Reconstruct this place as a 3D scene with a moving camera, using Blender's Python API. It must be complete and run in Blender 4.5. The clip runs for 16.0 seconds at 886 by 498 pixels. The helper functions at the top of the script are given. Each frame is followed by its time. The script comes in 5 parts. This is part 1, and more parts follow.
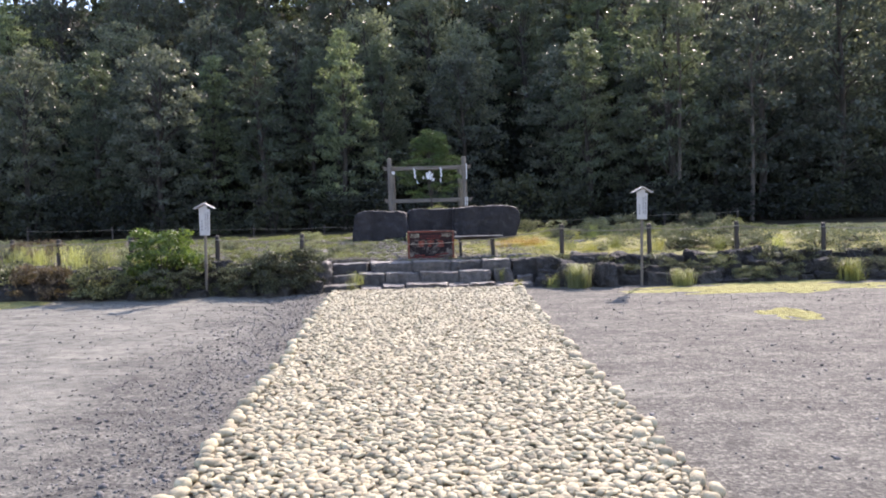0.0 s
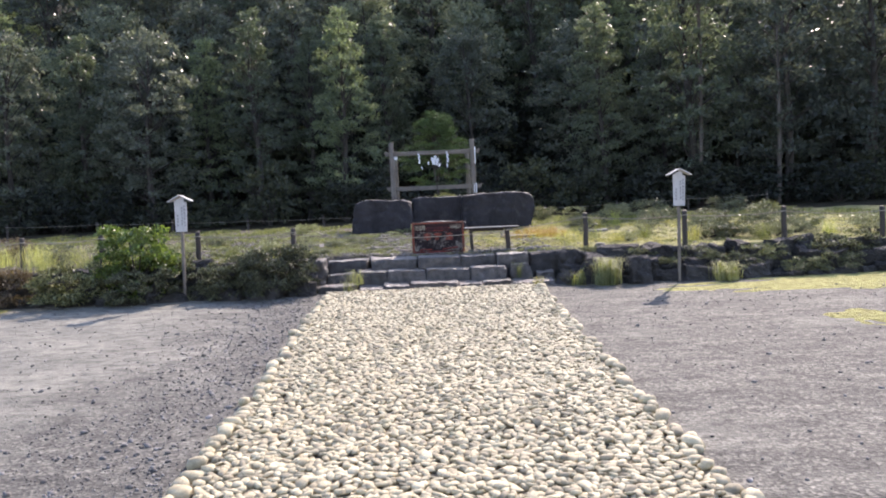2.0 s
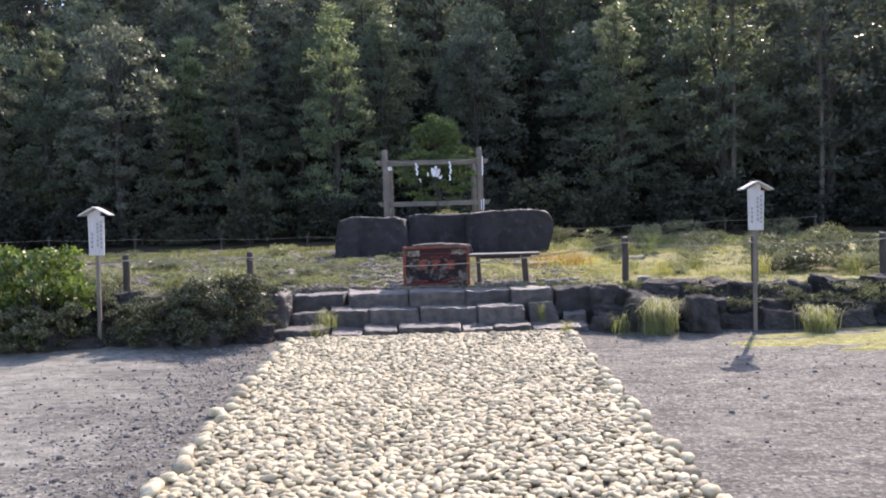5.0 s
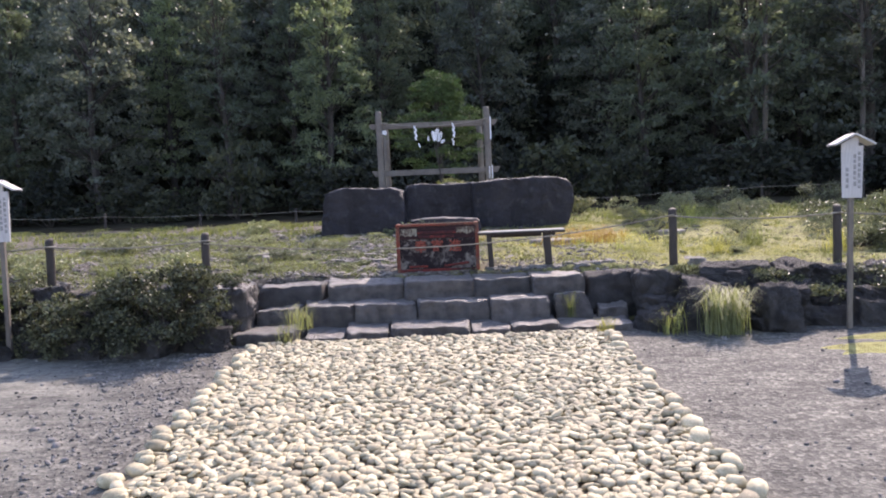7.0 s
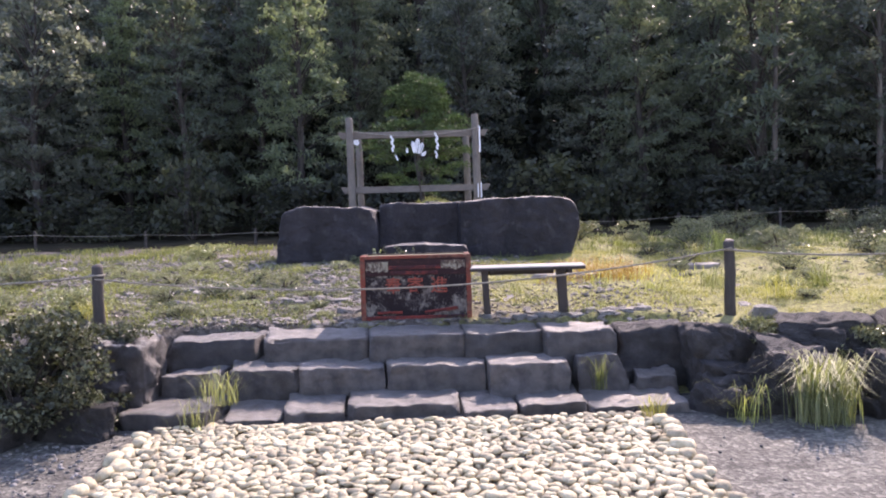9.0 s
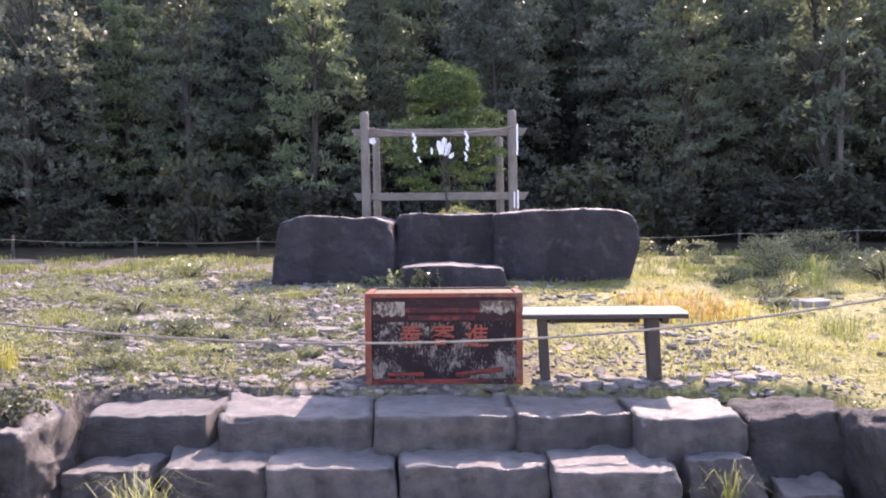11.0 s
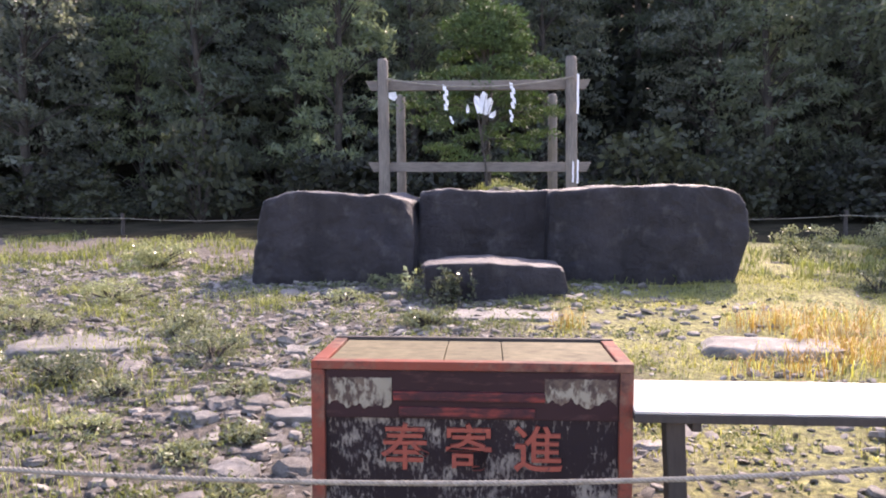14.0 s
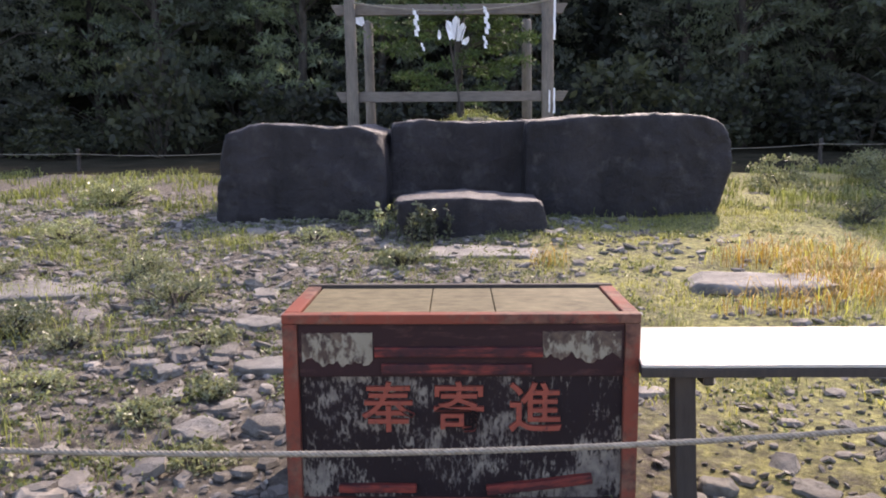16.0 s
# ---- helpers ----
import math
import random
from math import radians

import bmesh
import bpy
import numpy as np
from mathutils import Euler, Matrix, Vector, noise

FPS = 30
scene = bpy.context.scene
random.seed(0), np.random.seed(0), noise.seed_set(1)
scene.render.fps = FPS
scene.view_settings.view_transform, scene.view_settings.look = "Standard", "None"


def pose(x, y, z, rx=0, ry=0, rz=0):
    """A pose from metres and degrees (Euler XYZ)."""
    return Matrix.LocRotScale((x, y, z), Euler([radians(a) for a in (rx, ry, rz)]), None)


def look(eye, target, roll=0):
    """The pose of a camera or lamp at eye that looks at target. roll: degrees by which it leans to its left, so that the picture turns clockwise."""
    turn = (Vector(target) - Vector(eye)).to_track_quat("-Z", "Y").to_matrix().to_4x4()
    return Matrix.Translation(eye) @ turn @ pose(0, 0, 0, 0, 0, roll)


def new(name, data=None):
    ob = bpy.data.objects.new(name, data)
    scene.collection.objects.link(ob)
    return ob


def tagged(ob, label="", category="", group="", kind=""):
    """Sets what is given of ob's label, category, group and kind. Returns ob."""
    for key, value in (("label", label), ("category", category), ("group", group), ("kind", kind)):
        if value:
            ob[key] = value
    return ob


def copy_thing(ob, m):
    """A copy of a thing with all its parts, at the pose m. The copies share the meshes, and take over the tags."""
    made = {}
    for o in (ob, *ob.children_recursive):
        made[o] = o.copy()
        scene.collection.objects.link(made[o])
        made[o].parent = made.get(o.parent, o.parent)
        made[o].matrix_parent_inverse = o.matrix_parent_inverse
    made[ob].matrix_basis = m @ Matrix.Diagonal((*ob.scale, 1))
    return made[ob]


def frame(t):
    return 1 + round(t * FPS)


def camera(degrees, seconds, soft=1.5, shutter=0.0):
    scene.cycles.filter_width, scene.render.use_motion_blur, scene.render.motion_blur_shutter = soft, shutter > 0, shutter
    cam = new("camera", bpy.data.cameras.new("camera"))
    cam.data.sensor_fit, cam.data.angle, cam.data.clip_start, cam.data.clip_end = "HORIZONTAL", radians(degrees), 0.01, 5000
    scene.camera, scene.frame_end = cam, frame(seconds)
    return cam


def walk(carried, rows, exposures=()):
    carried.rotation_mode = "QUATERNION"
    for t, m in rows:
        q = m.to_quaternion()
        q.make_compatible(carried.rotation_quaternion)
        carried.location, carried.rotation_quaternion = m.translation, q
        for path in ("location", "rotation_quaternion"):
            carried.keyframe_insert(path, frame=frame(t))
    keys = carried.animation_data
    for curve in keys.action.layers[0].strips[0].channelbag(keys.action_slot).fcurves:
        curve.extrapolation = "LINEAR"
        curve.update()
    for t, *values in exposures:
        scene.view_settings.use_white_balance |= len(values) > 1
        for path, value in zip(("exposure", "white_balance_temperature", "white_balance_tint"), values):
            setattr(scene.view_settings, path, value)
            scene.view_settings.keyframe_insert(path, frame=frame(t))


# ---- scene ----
cam = camera(59.8, 16.0, 1.95)
PATH = [
    (0, (0.049, -14.061, 1.03), (0.073, -12.061, 0.978), -1.5),
    (0.5, (0.019, -13.596, 1.031), (0.034, -11.597, 0.965), -1.7),
    (1, (0.069, -13.209, 1.025), (0.062, -11.211, 0.93), -2.4),
    (1.5, (0.06, -12.872, 1.023), (0.032, -10.877, 0.896), -1.9),
    (2, (0.025, -12.519, 1.1), (0.032, -10.521, 1.014), -2.4),
    (2.5, (0.057, -11.987, 1.107), (0.094, -9.988, 1.041), -2.4),
    (3, (0.073, -11.478, 1.088), (0.09, -9.479, 1.038), -2.0),
    (3.5, (0.126, -11.095, 1.091), (0.116, -9.096, 1.054), -1.6),
    (4, (0.128, -10.64, 1.112), (0.105, -8.641, 1.063), -1.4),
    (4.5, (0.079, -10.213, 1.144), (0.079, -8.213, 1.111), -1.4),
    (7, (0.108, -7.901, 1.193), (0.094, -5.904, 1.077), -2.4),
    (7.5, (0.112, -7.356, 1.225), (0.13, -5.36, 1.104), -2.1),
    (8, (0.081, -6.878, 1.225), (0.132, -4.881, 1.145), -1.8),
    (8.5, (0.104, -6.362, 1.241), (0.153, -4.363, 1.198), -2.2),
    (9, (0.094, -5.907, 1.236), (0.135, -3.909, 1.17), -1.6),
    (9.5, (0.087, -5.486, 1.277), (0.09, -3.487, 1.22), -1.0),
    (12, (-0.011, -3.25, 1.356), (-0.02, -1.251, 1.308), -0.3),
    (12.5, (-0.004, -2.837, 1.375), (-0.011, -0.839, 1.284), -0.5),
    (13, (-0.011, -2.443, 1.382), (-0.023, -0.448, 1.247), -0.6),
    (13.5, (0.053, -2.181, 1.399), (-0.031, -0.186, 1.286), -0.1),
    (14, (0.043, -2.003, 1.419), (-0.073, -0.01, 1.298), 0.1),
    (14.5, (-0.029, -1.836, 1.446), (-0.108, 0.158, 1.307), -0.3),
    (15, (-0.01, -1.81, 1.451), (-0.073, 0.185, 1.331), -0.4),
    (15.5, (-0.013, -1.791, 1.44), (-0.061, 0.2, 1.263), -0.4),
    (16, (-0.008, -1.773, 1.421), (-0.044, 0.204, 1.125), -0.4),
]
EXPOSURE = [(0.0, 1.5, 6570, 23), (7.2, 1.5, 6570, 27), (10.0, 2.03, 6660, 36), (12.5, 2.48, 6950, 38), (14.0, 2.12, 6950, 32), (15.2, 1.95, 6850, 29), (16.0, 1.6, 6950, 26)]
walk(cam, [(t, look(e, g, r)) for t, e, g, r in PATH], EXPOSURE)

# ---- light: sun ahead and to the right, 41 degrees up, and the clear sky ----
SUN_UP, SUN_TURN = radians(41), radians(27)
world = bpy.data.worlds.new("sky")
scene.world = world
world.use_nodes = True
sky = world.node_tree.nodes.new("ShaderNodeTexSky")
sky.sky_type, sky.sun_disc = "NISHITA", False
sky.sun_elevation, sky.sun_rotation = SUN_UP, SUN_TURN
world.node_tree.nodes["Background"].inputs["Strength"].default_value = 0.15
world.node_tree.links.new(sky.outputs[0], world.node_tree.nodes["Background"].inputs["Color"])
sun = new("sun", bpy.data.lights.new("sun", "SUN"))
sun.data.energy, sun.data.angle, sun.data.color = 2.8, radians(0.5), (1.0, 0.91, 0.77)
to_sun = Vector((math.sin(SUN_TURN) * math.cos(SUN_UP), math.cos(SUN_TURN) * math.cos(SUN_UP), math.sin(SUN_UP)))
sun.matrix_world = look(to_sun * 60, (0, 0, 0))

rng = np.random.default_rng(7)


# ---- materials ----
def shader(name):
    m = bpy.data.materials.new(name)
    m.use_nodes = True
    nt = m.node_tree
    return m, nt, nt.nodes["Principled BSDF"]


def add(nt, kind, **sockets):
    n = nt.nodes.new(kind)
    for k, v in sockets.items():
        n.inputs[k.replace("_", " ")].default_value = v
    return n


def ramp(nt, fac, stops):
    r = nt.nodes.new("ShaderNodeValToRGB")
    while len(r.color_ramp.elements) < len(stops):
        r.color_ramp.elements.new(0.5)
    for e, (p, c) in zip(r.color_ramp.elements, stops):
        e.position, e.color = p, (*c, 1)
    nt.links.new(fac, r.inputs[0])
    return r.outputs[0]


def blend(nt, fac, a, b, how="MIX"):
    m = nt.nodes.new("ShaderNodeMix")
    m.data_type, m.blend_type = "RGBA", how
    for sock, v in ((m.inputs[0], fac), (m.inputs[6], a), (m.inputs[7], b)):
        if hasattr(v, "links"):
            nt.links.new(v, sock)
        else:
            sock.default_value = v if isinstance(v, (int, float)) else (*v, 1)
    return m.outputs[2]


def noise_of(nt, scale, detail=6, rough=0.6, stretch=None, where="Object"):
    tc = nt.nodes.new("ShaderNodeTexCoord")
    n = add(nt, "ShaderNodeTexNoise", Scale=scale, Detail=detail, Roughness=rough)
    src = nt.nodes.new("ShaderNodeNewGeometry").outputs["Position"] if where == "Position" else tc.outputs[where]
    if stretch:
        mp = nt.nodes.new("ShaderNodeMapping")
        mp.inputs["Scale"].default_value = stretch
        nt.links.new(src, mp.inputs[0])
        src = mp.outputs[0]
    nt.links.new(src, n.inputs["Vector"])
    return n.outputs[0]


def bump(nt, bsdf, height, strength, distance):
    b = add(nt, "ShaderNodeBump", Strength=strength, Distance=distance)
    nt.links.new(height, b.inputs["Height"])
    nt.links.new(b.outputs[0], bsdf.inputs["Normal"])


def vary(nt, source):
    if source == "island":
        return nt.nodes.new("ShaderNodeNewGeometry").outputs["Random Per Island"]
    return nt.nodes.new("ShaderNodeObjectInfo").outputs["Random"]


def mineral(name, dark, light, scale, rough=0.85, relief=0.6, depth=0.01, source="", spots=None, stretch=None):
    m, nt, b = shader(name)
    big, fine = noise_of(nt, scale, stretch=stretch), noise_of(nt, scale * 9, 8, 0.7)
    col = ramp(nt, big, [(0.32, dark), (0.68, light)])
    col = blend(nt, 0.55, col, ramp(nt, fine, [(0.3, (0.55, 0.55, 0.55)), (0.7, (1.15, 1.15, 1.15))]), "MULTIPLY")
    if spots:
        col = blend(nt, ramp(nt, noise_of(nt, scale * 2.3, 5, 0.65), [(0.55, (0, 0, 0)), (0.66, (1, 1, 1))]), col, spots)
    if source:
        col = blend(nt, 1.0, col, ramp(nt, vary(nt, source), [(0.0, (0.5, 0.49, 0.48)), (0.3, (0.85, 0.82, 0.78)), (0.7, (1.0, 0.98, 0.94)), (1.0, (1.15, 1.13, 1.1))]), "MULTIPLY")
    nt.links.new(col, b.inputs["Base Color"])
    b.inputs["Roughness"].default_value = rough
    bump(nt, b, fine, relief, depth)
    return m


def leafage(name, dark, light, rough=0.38, through_light=0.3, gloss=0.5, glow=(1.5, 1.6, 0.7)):
    m, nt, b = shader(name)
    col = ramp(nt, vary(nt, "island"), [(0.1, dark), (0.9, light)])
    tree_tint = ramp(nt, vary(nt, "object"), [(0.0, (0.6, 0.64, 0.66)), (0.6, (1.0, 1.0, 0.95)), (1.0, (1.4, 1.42, 1.15))])
    col = blend(nt, 1.0, col, tree_tint, "MULTIPLY")
    nt.links.new(col, b.inputs["Base Color"])
    b.inputs["Roughness"].default_value = rough
    b.inputs["Specular IOR Level"].default_value = gloss
    tr = nt.nodes.new("ShaderNodeBsdfTranslucent")
    nt.links.new(blend(nt, 1.0, col, glow, "MULTIPLY"), tr.inputs[0])
    mix = add(nt, "ShaderNodeMixShader", Fac=through_light)
    nt.links.new(b.outputs[0], mix.inputs[1])
    nt.links.new(tr.outputs[0], mix.inputs[2])
    nt.links.new(mix.outputs[0], nt.nodes["Material Output"].inputs[0])
    return m


def timber(name, dark, light, stretch=(8, 8, 1), rough=0.75):
    m, nt, b = shader(name)
    grain, coarse = noise_of(nt, 9, 8, 0.65, stretch), noise_of(nt, 3)
    col = blend(nt, 0.5, ramp(nt, grain, [(0.35, dark), (0.65, light)]), ramp(nt, coarse, [(0.3, dark), (0.7, light)]))
    nt.links.new(col, b.inputs["Base Color"])
    b.inputs["Roughness"].default_value = rough
    bump(nt, b, grain, 0.5, 0.004)
    return m


def worn_paint(name, paint, bare, edge, low, high, scale=9, stretch=None, patchy=0.0):
    m, nt, b = shader(name)
    n = noise_of(nt, scale, 9, 0.68, stretch)
    if patchy:
        mul = nt.nodes.new("ShaderNodeMath")
        mul.operation = "MULTIPLY_ADD"
        mul.inputs[1].default_value, mul.inputs[2].default_value = patchy, -patchy / 2
        nt.links.new(noise_of(nt, 5.5, 3), mul.inputs[0])
        total = nt.nodes.new("ShaderNodeMath")
        nt.links.new(n, total.inputs[0])
        nt.links.new(mul.outputs[0], total.inputs[1])
        n = total.outputs[0]
    tone = ramp(nt, noise_of(nt, 3, 5), [(0.3, [c * 0.72 for c in paint]), (0.7, paint)])
    col = blend(nt, ramp(nt, n, [(low, (0, 0, 0)), (high, (1, 1, 1))]), tone, ramp(nt, noise_of(nt, 22), [(0.35, bare), (0.65, edge)]))
    nt.links.new(col, b.inputs["Base Color"])
    b.inputs["Roughness"].default_value = 0.72
    bump(nt, b, n, 0.4, 0.003)
    return m


def gravel_material():
    # grey volcanic gravel, trodden paler in broad patches, with moss patches
    m, nt, b = shader("gravel")
    vor = add(nt, "ShaderNodeTexVoronoi", Scale=46.0)
    pos = nt.nodes.new("ShaderNodeNewGeometry").outputs["Position"]
    nt.links.new(pos, vor.inputs["Vector"])
    grain = ramp(nt, vor.outputs["Color"], [(0.15, (0.036, 0.034, 0.031)), (0.6, (0.105, 0.10, 0.087)), (0.95, (0.27, 0.26, 0.222))])
    fine = noise_of(nt, 60, 8, 0.75, where="Position")
    sand = ramp(nt, fine, [(0.3, (0.122, 0.119, 0.102)), (0.7, (0.33, 0.324, 0.272))])
    sep = nt.nodes.new("ShaderNodeSeparateXYZ")
    nt.links.new(pos, sep.inputs[0])
    lean = add(nt, "ShaderNodeMapRange")
    for k, v in (("From Min", -2.0), ("From Max", -3.6), ("To Min", -0.13), ("To Max", 0.17)):
        lean.inputs[k].default_value = v
    nt.links.new(sep.outputs[0], lean.inputs["Value"])
    worn = nt.nodes.new("ShaderNodeMath")
    nt.links.new(noise_of(nt, 0.55, 7, 0.62, where="Position"), worn.inputs[0])
    nt.links.new(lean.outputs[0], worn.inputs[1])
    trodden = ramp(nt, worn.outputs[0], [(0.42, (0.2, 0.2, 0.2)), (0.6, (0.95, 0.95, 0.95))])
    col = blend(nt, trodden, grain, sand)
    col = blend(nt, 0.85, col, ramp(nt, noise_of(nt, 6.5, 8, 0.8, (0.7, 1.3, 1), "Position"), [(0.38, (0.34, 0.34, 0.34)), (0.5, (0.9, 0.9, 0.89)), (0.63, (1.22, 1.21, 1.18))]), "MULTIPLY")
    col = blend(nt, 0.6, col, ramp(nt, noise_of(nt, 2.0, 8, 0.75, (0.5, 1.5, 1), "Position"), [(0.38, (0.5, 0.5, 0.5)), (0.6, (1.15, 1.14, 1.11))]), "MULTIPLY")
    nt.links.new(col, b.inputs["Base Color"])
    b.inputs["Roughness"].default_value = 0.9
    rough_ground = nt.nodes.new("ShaderNodeMath")
    rough_ground.operation = "MULTIPLY_ADD"
    rough_ground.inputs[1].default_value = 2.2
    nt.links.new(noise_of(nt, 11, 7, 0.72, where="Position"), rough_ground.inputs[0])
    nt.links.new(vor.outputs["Distance"], rough_ground.inputs[2])
    bump(nt, b, rough_ground.outputs[0], 0.45, 0.02)
    return m


def soil_material():
    # thin stony soil with moss and grass mats, yellower towards +x
    m, nt, b = shader("terrace_soil")
    n1, n2 = noise_of(nt, 2.6, 10, 0.78, where="Position"), noise_of(nt, 26, 8, 0.75, where="Position")
    vor = add(nt, "ShaderNodeTexVoronoi", Scale=26.0)
    nt.links.new(nt.nodes.new("ShaderNodeNewGeometry").outputs["Position"], vor.inputs["Vector"])
    earth = ramp(nt, n2, [(0.3, (0.04, 0.034, 0.028)), (0.55, (0.125, 0.11, 0.09)), (0.75, (0.29, 0.265, 0.225))])
    earth = blend(nt, 0.75, earth, ramp(nt, vor.outputs["Color"], [(0.1, (0.45, 0.42, 0.40)), (0.6, (1.0, 0.97, 0.93)), (0.95, (1.7, 1.65, 1.6))]), "MULTIPLY")
    moss = ramp(nt, n2, [(0.34, (0.055, 0.048, 0.028)), (0.5, (0.20, 0.19, 0.065)), (0.68, (0.44, 0.415, 0.145))])
    sep = nt.nodes.new("ShaderNodeSeparateXYZ")
    nt.links.new(nt.nodes.new("ShaderNodeNewGeometry").outputs["Position"], sep.inputs[0])
    lean = add(nt, "ShaderNodeMapRange")
    for k, v in (("From Min", -1.0), ("From Max", 2.0), ("To Min", -0.16), ("To Max", 0.24)):
        lean.inputs[k].default_value = v
    nt.links.new(sep.outputs[0], lean.inputs["Value"])
    s = nt.nodes.new("ShaderNodeMath")
    nt.links.new(n1, s.inputs[0])
    nt.links.new(lean.outputs[0], s.inputs[1])
    col = blend(nt, ramp(nt, s.outputs[0], [(0.44, (0, 0, 0)), (0.6, (1, 1, 1))]), earth, moss)
    nt.links.new(col, b.inputs["Base Color"])
    b.inputs["Roughness"].default_value = 0.95
    bump(nt, b, n2, 0.9, 0.03)
    return m


def sunlit_tops(m, pale, share, scale):
    """Sunlight put into a stone's colour: uneven paler patches on its upward faces."""
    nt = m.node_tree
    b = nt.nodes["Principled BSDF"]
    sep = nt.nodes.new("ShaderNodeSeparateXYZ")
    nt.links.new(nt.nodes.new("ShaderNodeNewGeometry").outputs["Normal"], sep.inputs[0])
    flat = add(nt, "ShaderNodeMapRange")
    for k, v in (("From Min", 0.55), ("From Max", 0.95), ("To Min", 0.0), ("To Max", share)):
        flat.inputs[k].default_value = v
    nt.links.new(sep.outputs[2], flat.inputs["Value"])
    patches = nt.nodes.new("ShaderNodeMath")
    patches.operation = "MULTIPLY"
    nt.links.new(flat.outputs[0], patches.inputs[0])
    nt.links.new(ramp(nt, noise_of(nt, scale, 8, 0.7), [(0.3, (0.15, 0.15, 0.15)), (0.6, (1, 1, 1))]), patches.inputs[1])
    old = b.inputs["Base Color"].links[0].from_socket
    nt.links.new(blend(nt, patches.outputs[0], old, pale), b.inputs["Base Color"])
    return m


GRAVEL, SOIL = gravel_material(), soil_material()
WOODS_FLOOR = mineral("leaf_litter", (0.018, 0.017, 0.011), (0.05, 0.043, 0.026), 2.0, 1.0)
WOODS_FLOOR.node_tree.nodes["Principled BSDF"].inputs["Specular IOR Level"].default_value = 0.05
MOSS = mineral("moss", (0.22, 0.21, 0.06), (0.52, 0.49, 0.17), 9.0, 0.95, 1.0, 0.03)
COBBLE = mineral("river_cobble", (0.385, 0.335, 0.215), (0.64, 0.58, 0.405), 16.0, 0.75, 0.5, 0.006, "island", stretch=(1, 1, 2))
COBBLE_ONE = mineral("river_cobble_single", (0.385, 0.335, 0.215), (0.64, 0.58, 0.405), 16.0, 0.75, 0.5, 0.006, "object")
BED = mineral("coarse_sand", (0.16, 0.135, 0.095), (0.34, 0.295, 0.21), 30.0, 0.95, 0.9, 0.01)
PEBBLE = mineral("gravel_pebble", (0.06, 0.058, 0.058), (0.30, 0.29, 0.28), 14.0, 0.85, 0.4, 0.004, "island")
# step and altar stones: sunlit tops are painted into the base colour
STEP_STONE = sunlit_tops(mineral("hewn_lava_stone", (0.06, 0.054, 0.052), (0.185, 0.166, 0.153), 11.0, 0.5, 1.0, 0.03, "object"), (0.36, 0.335, 0.30), 0.5, 7)
STEP_STONE.node_tree.nodes["Principled BSDF"].inputs["Specular IOR Level"].default_value = 0.8
WALL_STONE = mineral("rough_lava_boulder", (0.025, 0.024, 0.025), (0.085, 0.08, 0.078), 6.0, 0.85, 1.0, 0.04, "object")
ALTAR_STONE = sunlit_tops(mineral("dark_basalt", (0.012, 0.010, 0.012), (0.036, 0.031, 0.034), 2.6, 0.6, 0.9, 0.03, spots=(0.048, 0.043, 0.044), stretch=(1.6, 1, 0.5)), (0.22, 0.20, 0.19), 0.6, 5)
ALTAR_STONE.node_tree.nodes["Principled BSDF"].inputs["Specular IOR Level"].default_value = 0.35
RUBBLE = mineral("terrace_rubble", (0.105, 0.095, 0.086), (0.33, 0.303, 0.27), 12.0, 0.85, 0.8, 0.008, "island")
PAVING = mineral("terrace_flat_stone", (0.105, 0.095, 0.086), (0.33, 0.303, 0.27), 12.0, 0.85, 0.8, 0.008, "object")
LOOSE_STONE = mineral("grey_loose_stone", (0.11, 0.102, 0.09), (0.27, 0.25, 0.222), 9.0, 0.8, 0.8, 0.012)
WOOD_GREY = timber("weathered_post_wood", (0.075, 0.062, 0.052), (0.22, 0.19, 0.155))
WOOD_RAIL = timber("weathered_rail_wood", (0.08, 0.066, 0.055), (0.21, 0.18, 0.15), (1, 8, 8))
WOOD_FENCE = timber("dark_fence_wood", (0.022, 0.018, 0.015), (0.068, 0.053, 0.042))
WOOD_BENCH_TOP = timber("sun_bleached_plank", (0.34, 0.32, 0.285), (0.58, 0.555, 0.51), (1, 9, 9), 0.3)
WOOD_BENCH_LEG = timber("dark_bench_leg", (0.018, 0.014, 0.012), (0.052, 0.039, 0.031))
WOOD_SIGN = timber("bleached_sign_wood", (0.36, 0.34, 0.33), (0.56, 0.54, 0.52))
WOOD_LID = timber("lichened_lid_board", (0.055, 0.046, 0.026), (0.19, 0.16, 0.092), (2.5, 6, 6))
INK = mineral("faded_ink", (0.23, 0.22, 0.22), (0.36, 0.35, 0.34), 20)
RED = worn_paint("worn_vermilion", (0.22, 0.057, 0.036), (0.045, 0.02, 0.018), (0.18, 0.09, 0.062), 0.41, 0.66, 34, None, 1.3)
RED_FRONT = worn_paint("faded_vermilion_moulding", (0.26, 0.048, 0.034), (0.022, 0.014, 0.017), (0.07, 0.02, 0.02), 0.33, 0.56, 26, (0.35, 1, 2), 1.3)
RED_LETTER = worn_paint("vermilion_letter", (0.30, 0.075, 0.05), (0.04, 0.02, 0.022), (0.14, 0.05, 0.042), 0.54, 0.70, 55, None, 0.5)
PANEL = worn_paint("peeling_dark_panel", (0.018, 0.011, 0.013), (0.06, 0.05, 0.05), (0.20, 0.178, 0.15), 0.49, 0.60, 74, (1.5, 1, 0.6), 1.0)
PANEL_TOP = worn_paint("stained_dark_rail", (0.032, 0.014, 0.015), (0.045, 0.026, 0.026), (0.11, 0.045, 0.038), 0.55, 0.68, 12, (0.5, 1, 2))
